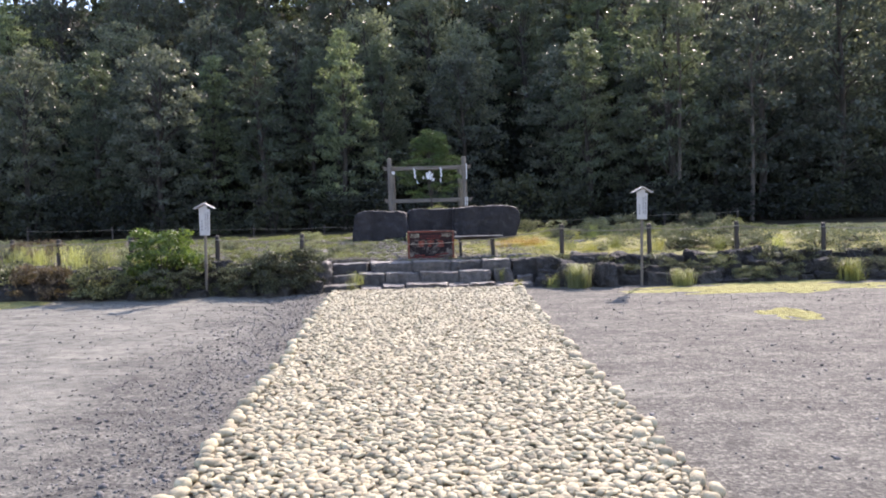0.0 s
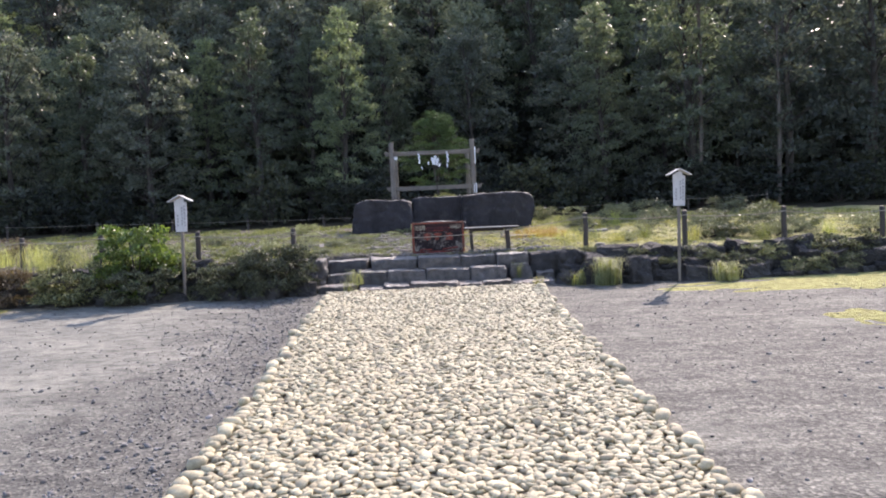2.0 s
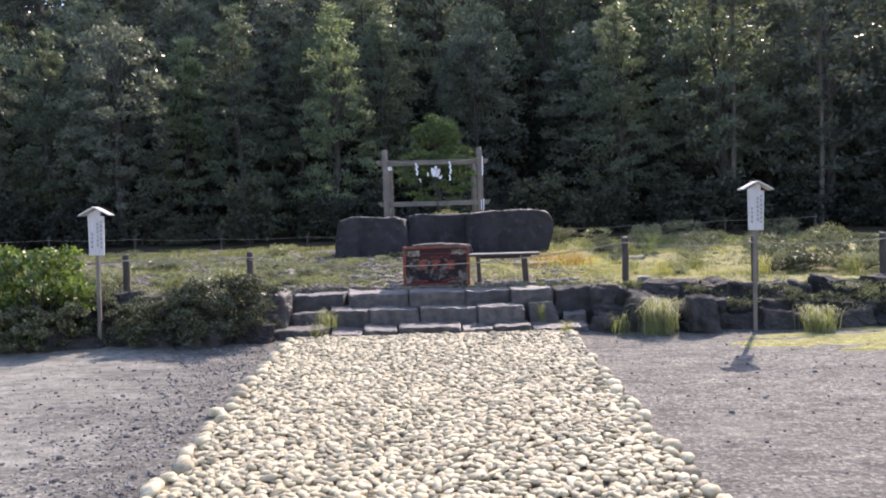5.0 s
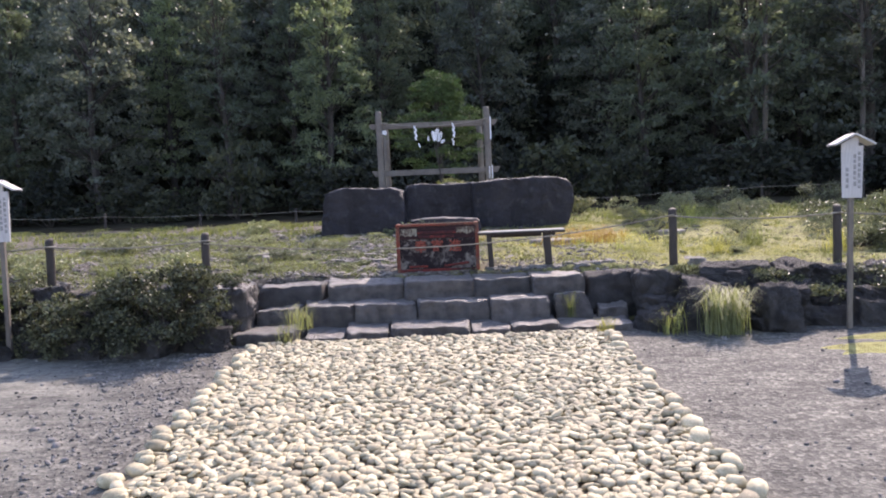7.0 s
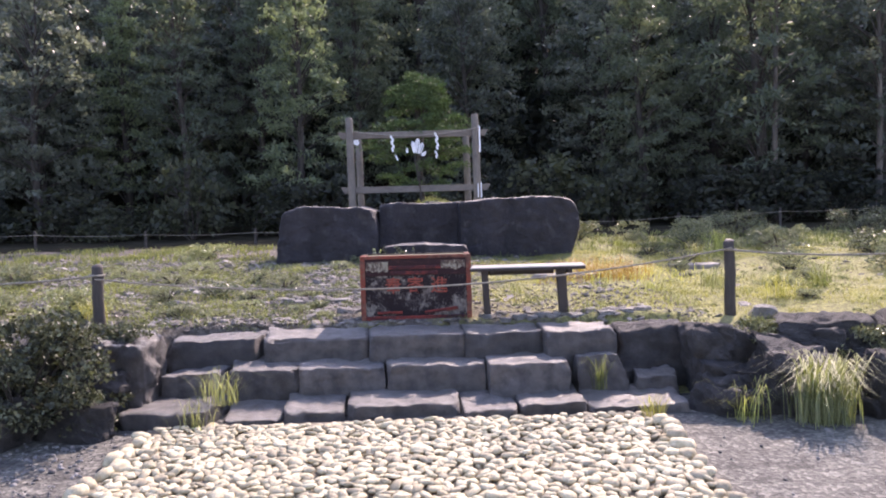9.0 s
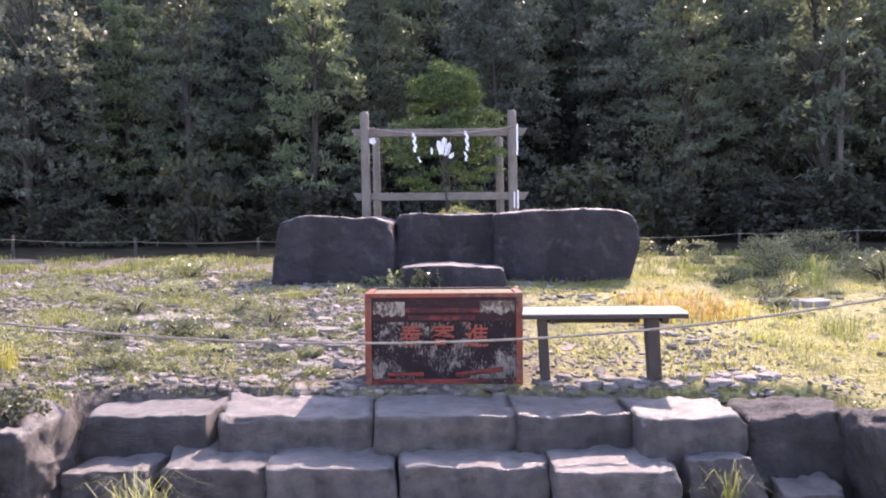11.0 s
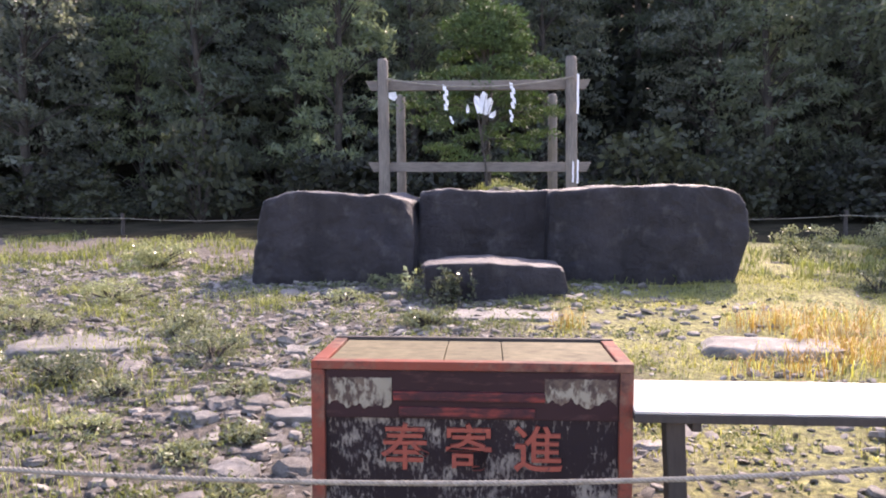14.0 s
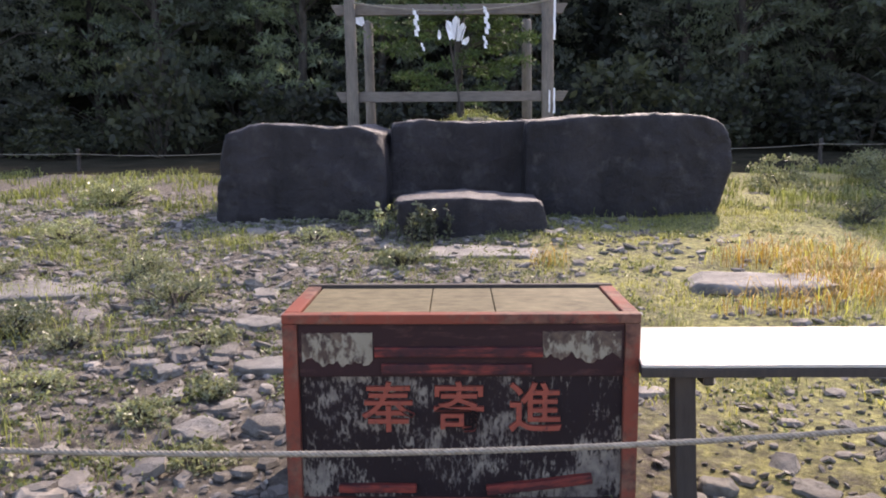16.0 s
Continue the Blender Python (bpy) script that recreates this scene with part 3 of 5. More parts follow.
def course(stones, front, skew, depth, top, bottom):
    for i, (x0, x1, dz) in enumerate(stones):
        xm, w = (x0 + x1) / 2, x1 - x0 - 0.012
        h = top + dz - bottom
        seed = int(xm * 100) % 97 + int(top * 50)
        if x0 > 1.0 and (dz < -0.05 or dz > 0.015):
            # undressed lumps at the worn end of the course
            bm = boulder(w, depth, h, seed, 20, 0.16, 0.1, 0.05, -0.15, 16, 0.74, 0.03)
        else:
            bm = hewn_block(w + 0.004, depth, h + 0.01, seed, 24, 0.012, 0.034, chips=7, slope=0.03, knock=(0.90, 0.985), grain=0.55)
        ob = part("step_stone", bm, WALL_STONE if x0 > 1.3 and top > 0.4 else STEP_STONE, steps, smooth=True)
        ob.matrix_basis = pose(xm, front + skew * xm + depth / 2 + ((i * 37) % 7 - 3) * 0.018, bottom, ((i * 29) % 5 - 2) * 0.8, ((i * 41) % 7 - 3) * 0.6, ((i * 53) % 9 - 4) * 1.3)


course([(-1.82, -1.25, 0.035), (-1.23, -0.85, -0.01), (-0.84, -0.46, 0.015), (-0.45, 0.27, 0.03), (0.28, 0.62, 0.0), (0.64, 1.06, 0.014), (1.08, 1.72, 0.0)], -1.19, -0.02, 0.52, 0.080, -0.14)
course([(-1.70, -1.29, -0.02), (-1.29, -0.81, 0.01), (-0.81, -0.22, 0.0), (-0.22, 0.47, 0.0), (0.47, 1.02, 0.01), (1.06, 1.42, 0.03), (1.47, 1.78, -0.07)], -0.80, -0.06, 0.50, 0.285, -0.05)
course([(-1.72, -1.10, -0.01), (-1.10, -0.36, 0.0), (-0.36, 0.33, 0.0), (0.33, 0.89, 0.0), (0.89, 1.38, 0.01), (1.38, 1.94, 0.018)], -0.53, -0.07, 0.41, 0.458, 0.02)

# ---- rubble retaining walls on both sides ----
wall = thing("retaining_wall", (0, 0, 0), "low dark wall of rough lava boulders below the terrace", "wall", kind="structure")


def rubble_wall():
    shapes = []
    for k in range(9):
        me = bpy.data.meshes.new("wall_boulder")
        bm = boulder(0.46, 0.42, 0.34, 40 + k, 9, 0.25, 0.14, 0, 0, 16, 0.66, 0.05)
        bm.to_mesh(me)
        bm.free()
        me.materials.append(WALL_STONE)
        shapes.append(me)
    for side in (-1, 1):
        for row, (z, y, s0) in enumerate(((-0.14, -1.22, 1.05), (0.08, -1.0, 0.95), (0.27, -0.80, 0.78))):
            x = 1.80 + row * 0.04
            while x < 11:
                s = s0 * rng.uniform(0.75, 1.25)
                x += 0.20 * s
                ob = hang(new("wall_boulder", shapes[int(rng.integers(9))]), wall)
                ob.matrix_basis = pose(side * x, y + rng.normal(0, 0.04), z + rng.normal(0, 0.02), rng.normal(0, 6), rng.normal(0, 6), rng.uniform(-35, 35) + (180 if rng.random() < 0.5 else 0)) @ Matrix.Diagonal((s, 0.95, s * rng.uniform(0.75, 1.0), 1))
                x += 0.20 * s


rubble_wall()
for at, size, seed in (((-1.90, -0.74, 0.0), (0.34, 0.46, 0.60), 3), ((2.05, -0.72, 0.02), (0.46, 0.44, 0.47), 8), ((2.90, -1.38, -0.08), (0.34, 0.32, 0.50), 9), ((2.75, -0.78, 0.28), (0.75, 0.4, 0.26), 12), ((1.98, -1.05, -0.1), (0.3, 0.36, 0.34), 15), ((2.4, -1.05, -0.08), (0.4, 0.36, 0.42), 18)):
    b = part("corner_boulder", boulder(*size, seed, 22, 0.2, 0.12, 0, 0, 18, 0.68, 0.05), STEP_STONE if seed == 3 else WALL_STONE, wall, smooth=True)
    b.matrix_basis = pose(*at)


# ---- altar: three great stones, a slab, the mound behind ----
def stone_thing(name, at, size, seed, material, label, category, group="", turn=0, lean=0.0, taper=0.0, n=12, round_=0.22, rough=0.05, facets=9, deep=0.72):
    bm = boulder(*size, seed, n, round_, rough, lean, taper, facets, deep)
    me = bpy.data.meshes.new(name)
    bm.to_mesh(me)
    bm.free()
    me.polygons.foreach_set("use_smooth", np.full(len(me.polygons), name != "loose_stone"))
    me.materials.append(material)
    ob = new(name, me)
    ob.matrix_basis = pose(*at, 0, 0, turn)
    return tagged(ob, label, category, group)


def altar_block(name, at, size, seed, label, group, turn, **shape):
    me = bpy.data.meshes.new(name)
    bm = hewn_block(*size, seed, **shape)
    bm.to_mesh(me)
    bm.free()
    me.polygons.foreach_set("use_smooth", np.full(len(me.polygons), True))
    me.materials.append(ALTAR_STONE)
    ob = new(name, me)
    ob.matrix_basis = pose(*at, 0, 0, turn)
    return tagged(ob, label, "boulder", group)


altar_block("altar_stone", (-1.20, 4.72, 0.58), (1.28, 1.25, 0.90), 5, "great dark basalt block with its top coloured pale as sunlit", "altar stones", -2, n=44, round_=0.03, relief=0.06, chips=5, slope=0.0, knock=(0.93, 0.99), grain=0.22,
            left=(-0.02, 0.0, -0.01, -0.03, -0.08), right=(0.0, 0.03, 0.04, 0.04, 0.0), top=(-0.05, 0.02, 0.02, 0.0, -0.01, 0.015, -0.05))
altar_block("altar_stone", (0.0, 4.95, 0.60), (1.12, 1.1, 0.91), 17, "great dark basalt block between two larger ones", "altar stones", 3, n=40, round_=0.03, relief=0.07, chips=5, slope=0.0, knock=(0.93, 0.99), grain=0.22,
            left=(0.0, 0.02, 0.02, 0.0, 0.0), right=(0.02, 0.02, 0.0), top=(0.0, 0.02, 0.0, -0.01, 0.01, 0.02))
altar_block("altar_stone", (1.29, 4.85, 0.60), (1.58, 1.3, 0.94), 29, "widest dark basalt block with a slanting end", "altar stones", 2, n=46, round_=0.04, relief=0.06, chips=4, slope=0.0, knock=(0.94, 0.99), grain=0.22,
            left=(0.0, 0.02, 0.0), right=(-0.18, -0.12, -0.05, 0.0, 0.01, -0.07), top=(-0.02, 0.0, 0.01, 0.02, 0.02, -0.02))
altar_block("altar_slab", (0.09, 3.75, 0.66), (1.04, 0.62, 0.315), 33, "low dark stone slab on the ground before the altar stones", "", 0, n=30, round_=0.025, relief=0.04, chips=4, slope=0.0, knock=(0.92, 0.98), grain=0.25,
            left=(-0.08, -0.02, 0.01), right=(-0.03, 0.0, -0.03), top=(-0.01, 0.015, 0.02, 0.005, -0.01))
stone_thing("flat_stone", (0.12, 2.90, 0.655), (0.76, 0.5, 0.055), 35, LOOSE_STONE, "pale flat stone sunk in mossy ground", "stone", "flat stones", 3, n=14, round_=0.6, rough=0.12, facets=12, deep=0.72)
stone_thing("flat_stone", (1.52, 2.10, 0.60), (0.74, 0.4, 0.085), 36, LOOSE_STONE, "pale flat stone half hidden by dry orange grass", "stone", "flat stones", -4, n=14, round_=0.6, rough=0.12, facets=12, deep=0.72)
stone_thing("flat_stone", (-2.15, 2.05, 0.572), (0.8, 0.5, 0.09), 37, LOOSE_STONE, "broad grey flat stone beside low shrubs", "stone", "flat stones", 8, n=14, round_=0.6, rough=0.12, facets=12, deep=0.72)
stone_thing("flat_stone", (3.05, 2.55, 0.64), (0.55, 0.3, 0.08), 38, LOOSE_STONE, "grey flat stone at the foot of a dark shrub", "stone", "flat stones", 0, n=14, round_=0.6, rough=0.12, facets=12, deep=0.72)
for i, (x, y, sx, sz) in enumerate(((-1.15, 0.93, 0.10, 0.055), (-1.06, 0.91, 0.11, 0.04), (-0.95, 2.0, 0.2, 0.02), (-0.88, 1.47, 0.24, 0.03), (-0.72, 0.97, 0.22, 0.03), (-0.66, 3.5, 0.11, 0.05), (2.55, -0.30, 0.19, 0.11), (-0.80, 0.45, 0.2, 0.04), (1.33, 0.01, 0.12, 0.035), (0.56, 0.01, 0.11, 0.035), (0.78, -0.01, 0.16, 0.03), (1.5, 0.05, 0.13, 0.02), (0.98, -0.01, 0.14, 0.035), (0.68, -0.07, 0.13, 0.02), (1.12, 0.07, 0.13, 0.02), (0.66, 0.10, 0.1, 0.035), (1.2, -0.07, 0.14, 0.02), (1.62, -0.01, 0.15, 0.02), (0.9, 0.09, 0.12, 0.015), (0.52, 0.04, 0.09, 0.03), (1.75, 0.02, 0.15, 0.03), (0.88, -0.07, 0.12, 0.025), (1.06, -0.04, 0.1, 0.03), (1.45, -0.07, 0.15, 0.02))):
    stone_thing("loose_stone", (x, y, max(float(land(x, y)), 0.45) - 0.02), (sx, sx * 0.7, sz * 0.8 + 0.02), 70 + i, LOOSE_STONE, "pale angular stone lying on the terrace", "stone", "loose stones", (i * 47) % 180, n=9, round_=0.4, rough=0.16, facets=14, deep=0.62)


# ---- rubble and small plants over the terrace ----
def terrace_rubble():
    n = 7000
    x, y = rng.uniform(-6.5, 5.5, n), rng.uniform(-0.35, 6.2, n)
    lumps = np.array([noise.noise(Vector((a * 0.9, b * 0.9, 3.3))) for a, b in zip(x, y)])
    keep = (rng.random(n) < np.where(x < 0.3, 0.85, np.where((x < 2.2) & (y < 1.3), 0.5, 0.22)) + lumps * 0.5) & ~((np.abs(x) < 0.47) & (y > -0.05) & (y < 0.4)) & ~((np.abs(x) < 1.9) & (y < -0.15))
    x, y = x[keep], y[keep]
    P = np.stack([x, y, land(x, y) + 0.004], 1)
    s = rng.lognormal(math.log(0.021), 0.5, len(P)).clip(0.008, 0.07)
    S = np.stack([s, s * rng.uniform(0.5, 0.9, len(P)), s * rng.uniform(0.15, 0.36, len(P))], 1)
    fine_n = 5200
    cx, cy = rng.uniform(-2.6, 2.2, fine_n), rng.uniform(-0.32, 2.6, fine_n)
    clear = (rng.random(fine_n) < np.where((cx > 0.6) & (cy > 1.2), 0.25, 0.9)) & ~((np.abs(cx) < 0.47) & (cy > -0.05) & (cy < 0.4)) & ~((np.abs(cx) < 1.9) & (cy < -0.15))
    CP = np.stack([cx, cy, land(cx, cy) + 0.003], 1)[clear]
    cs = rng.lognormal(math.log(0.010), 0.4, len(CP)).clip(0.005, 0.025)
    big = s > 0.05
    nf = 8600
    fx, fy = rng.uniform(-5.5, 1.8, nf), rng.uniform(-0.3, 5.4, nf) 
    bare = np.array([noise.noise(Vector((a * 0.8, b * 0.8, 9.1))) for a, b in zip(fx, fy)])
    ok = ~((np.abs(fx) < 1.9) & (fy < -0.15)) & ~((np.abs(fx) < 0.5) & (fy > -0.07) & (fy < 0.42)) & (rng.random(nf) < np.where((fx < 0.2) | (fy < 0.02), 0.95, np.where(fy < 0.9, 0.5, 0.22)) + 0.7 * bare)
    FP = np.stack([fx, fy, land(fx, fy) + 0.004], 1)[ok]
    fs = rng.lognormal(math.log(0.024), 0.42, len(FP)).clip(0.010, 0.08)
    FS = np.stack([fs, fs * rng.uniform(0.55, 0.9, len(FP)), fs * rng.uniform(0.25, 0.5, len(FP))], 1)
    chunks = [pebbles(CP, np.stack([cs, cs * 0.75, cs * 0.5], 1), ICO1, 14, 1.0, 0.4), pebbles(P[~big], S[~big], ICO1, 11, 0.9, 0.3), pebbles(P[big], S[big], BALL, 12, 0.6, 0.15)]
    paving = thing("stone_paving", (0, 0, 0), "broken paving of flat grey-brown stones set in soil", "paving", kind="structure")
    near = (FP[:, 0] > -1.9) & (FP[:, 0] < -0.5) & (FP[:, 1] > -0.15) & (FP[:, 1] < 1.4)
    near &= np.cumsum(near) <= 300
    rest = mesh_np("paving_stones", *pebbles(FP[~near], FS[~near], BALL, 13, 0.66, 0.18), False)
    tagged(part_mesh("paving_stones", rest, RUBBLE, paving), kind="stuff")
    shapes = []
    for k in range(10):
        m = mesh_np("paving_stone", *pebbles(np.zeros((1, 3)), np.ones((1, 3)), BALL, 80 + k, 0.66, 0.15), False)
        m.materials.append(PAVING)
        shapes.append(m)
    for j, i in enumerate(np.flatnonzero(near)):
        ob = hang(new("paving_stone", shapes[j % 10]), paving)
        ob.matrix_basis = pose(*FP[i], 0, 0, rng.uniform(0, 360)) @ Matrix.Diagonal((*FS[i], 1))
    me = mesh_np("stone_rubble", *merged(chunks), False)
    me.materials.append(RUBBLE)
    tagged(new("stone_rubble", me), "angular grey rubble strewn over the terrace", "rubble", kind="stuff")


terrace_rubble()


def patch(name, spots, height, material, label, category, seed, dense=900, width=0.006, lean=0.5):
    chunks = []
    r = np.random.default_rng(seed)
    for k, (x, y, rx, ry) in enumerate(spots):
        n = max(20, int(dense * rx * ry * 3.14))
        a, d = r.uniform(0, 6.28, n), np.sqrt(r.random(n))
        px, py = x + np.cos(a) * d * rx, y + np.sin(a) * d * ry
        chunks.append(blades(np.stack([px, py, land(px, py) - 0.005], 1), height, seed + k, width, lean))
    me = mesh_np(name, *merged(chunks))
    me.materials.append(material)
    return tagged(new(name, me), label, category, kind="stuff")


def scattered(n, x0, x1, y0, y1, r0, r1, seed, bias=0.0):
    r = np.random.default_rng(seed)
    return [(x0 + (x1 - x0) * r.random() ** (1 - bias), r.uniform(y0, y1), r.uniform(r0, r1), r.uniform(r0, r1)) for _ in range(n)]


patch("dry_grass", [(2.05, 2.15, 0.42, 0.3), (1.45, 1.62, 0.28, 0.12), (2.0, 1.75, 0.3, 0.2), (1.9, 2.6, 0.45, 0.2), (0.5, 2.5, 0.12, 0.1)], 0.15, GRASS_ORANGE, "dry orange grass round a flat stone", "grass", 101, 900, 0.0020, 0.95)
patch("mixed_dry_grass", [(2.05, 2.15, 0.5, 0.4), (1.5, 1.65, 0.35, 0.2), (2.0, 1.7, 0.4, 0.25), (1.9, 2.65, 0.5, 0.25), (2.7, 2.0, 0.4, 0.4)], 0.10, GRASS_YELLOW, "yellowing grass round a flat stone", "grass", 115, 260, 0.002, 0.9)
patch("yellow_grass", [(1.0, 3.6, 0.6, 0.5), (1.7, 3.9, 0.8, 0.4), (1.0, 1.9, 0.35, 0.3), (2.8, 1.2, 0.7, 0.7), (3.4, 0.6, 0.8, 0.6), (1.9, 0.6, 0.6, 0.5), (0.9, 1.1, 0.3, 0.4), (2.6, 4.4, 0.8, 0.5), (3.5, 3.5, 0.8, 0.5)] + scattered(170, 0.5, 10.5, -0.4, 4.6, 0.06, 0.24, 9), 0.038, GRASS_YELLOW, "short yellow-green grass and moss on the terrace", "grass", 130, 1100, 0.002, 1.1)
patch("terrace_grass", scattered(520, -10.5, 10.0, -0.45, 5.0, 0.05, 0.16, 21), 0.06, GRASS, "sparse green grass between the stones", "grass", 150, 1300, 0.0015, 1.0)
patch("back_grass", scattered(240, -10.5, 10.0, 4.4, 8.6, 0.15, 0.45, 23), 0.10, GRASS, "long green grass at the edge of the woods", "grass", 170, 260, 0.005, 0.7)


def creeping_cover():
    r = np.random.default_rng(31)
    n = 3200
    x, y = np.where(r.random(n) < 0.5, r.uniform(-10, 10, n), r.uniform(-4.5, 1.0, n)), r.uniform(-0.5, 5.2, n)
    rad = r.uniform(0.03, 0.12, n)
    keep = ~((np.abs(x) < 0.75) & (y < 0.6)) & ~((x > 0) & (x < 2.6) & (y < 3) & (r.random(n) < 0.6))
    C = np.stack([x, y, land(x, y)], 1)[keep]
    P, N = clump_points(C, rad[keep], 40, 32, 0.45)
    me = mesh_np("creeping_plants", *leaf_cards(P, N, 0.017, 33, 0.6))
    me.materials.append(LEAF_MAT)
    tagged(new("creeping_plants", me), "mats of small-leaved creeping plants among the stones", "plants", kind="stuff")


creeping_cover()


def shrub(name, at, rx, ry, h, leaf, material, label, seed, per=90, clumps=34, slim=0.55):
    r = np.random.default_rng(seed)
    t = thing(name, at, label, "shrub", turn=0)
    a, d, u = r.uniform(0, 6.28, clumps), np.sqrt(r.random(clumps)), r.random(clumps)
    zz = h * (0.08 + 0.74 * u)
    shrink = np.sqrt(np.maximum(1 - (zz / h - 0.35) ** 2 * 1.6, 0.15))
    C = np.stack([np.cos(a) * d * rx * 0.85 * shrink, np.sin(a) * d * ry * 0.85 * shrink, zz], 1)
    P, N = clump_points(C, np.full(clumps, min(rx, ry, h) * 0.36), per, seed + 1, 0.75)
    part_mesh("foliage", mesh_np("foliage", *leaf_cards(P, N, leaf, seed + 2, slim)), material, t)
    stems = [tube_arrays([(0, 0, -0.05), tuple(c * [0.45, 0.45, 0.6]), tuple(c)], [0.012, 0.008, 0.003], 5) for c in C[::2]]
    part_mesh("stem", mesh_np("stem", *merged(stems)), BARK, t)
    return t


def low_z(x, y):
    return float(land(x, y))


# front shrubs by the wall
shrub("bright_shrub", (-4.45, -1.2, 0.0), 0.66, 0.45, 1.28, 0.06, LEAF_BRIGHT, "leafy bright green shrub against the wall", 201, 110, 64)
shrub("dark_shrub", (-4.3, -1.5, -0.03), 0.6, 0.3, 0.62, 0.035, LEAF_DARK, "dark low shrub at the foot of a bright green one", 204, 220, 40, 0.6)
shrub("dark_shrub", (-3.6, -1.0, -0.02), 0.5, 0.32, 0.66, 0.035, LEAF_DARK, "dark shrub behind the sign post", 207, 200, 36, 0.6)
shrub("dark_shrub", (-2.38, -1.28, -0.03), 0.68, 0.45, 0.88, 0.032, LEAF_DARK, "dense rounded dark green shrub beside the steps", 211, 300, 64, 0.6)
shrub("dark_shrub", (-3.2, -1.3, -0.03), 0.55, 0.36, 0.60, 0.035, LEAF_DARK, "dense low dark green shrub by the sign post", 214, 220, 40, 0.6)
shrub("dark_shrub", (-5.4, -1.4, -0.03), 0.7, 0.4, 0.75, 0.045, LEAF_DARK, "untidy dark green shrub at the wall foot", 217, 160, 40)
shrub("reddish_shrub", (-6.3, -1.35, -0.03), 0.65, 0.4, 0.70, 0.05, LEAF_RED, "brownish autumn shrub at the wall foot", 221, 110, 40)
shrub("dark_shrub", (-7.4, -0.9, -0.02), 0.9, 0.5, 0.85, 0.05, LEAF_DARK, "straggling dark green shrub on the wall", 224, 120, 44)
shrub("dark_shrub", (3.35, -0.95, 0.05), 0.42, 0.3, 0.42, 0.035, LEAF_DARK, "small dark shrub growing over the wall", 227, 160, 30)
shrub("dark_shrub", (6.0, -0.85, 0.15), 0.8, 0.35, 0.50, 0.035, LEAF_DARK, "dark trailing shrub over the wall top", 229, 160, 40)
shrub("dark_shrub", (7.6, -0.85, 0.15), 0.8, 0.35, 0.48, 0.035, LEAF_DARK, "dark shrub trailing over the boulder wall", 230, 150, 40)

for k, (x, y, z, rx, h) in enumerate(((2.3, -0.82, 0.36, 0.26, 0.20), (2.95, -0.98, 0.25, 0.26, 0.26), (3.85, -0.98, 0.2, 0.42, 0.30), (4.8, -1.0, 0.18, 0.45, 0.32), (5.4, -1.25, 0.02, 0.4, 0.26), (6.9, -1.1, 0.1, 0.45, 0.3), (-2.0, -0.7, 0.46, 0.24, 0.16), (3.2, -1.12, 0.08, 0.3, 0.3), (4.3, -1.15, 0.06, 0.38, 0.36), (5.9, -1.2, 0.04, 0.4, 0.34), (7.6, -1.2, 0.04, 0.45, 0.34), (8.6, -1.0, 0.15, 0.5, 0.36), (-3.0, -0.62, 0.42, 0.4, 0.22), (-4.0, -0.65, 0.42, 0.4, 0.22))):
    shrub("wall_shrub", (x, y, z), rx, rx * 0.7, h, 0.024, LEAF_SHRUB, "low dark shrub spilling over the boulder wall", 700 + 3 * k, 110, 30, 0.5)

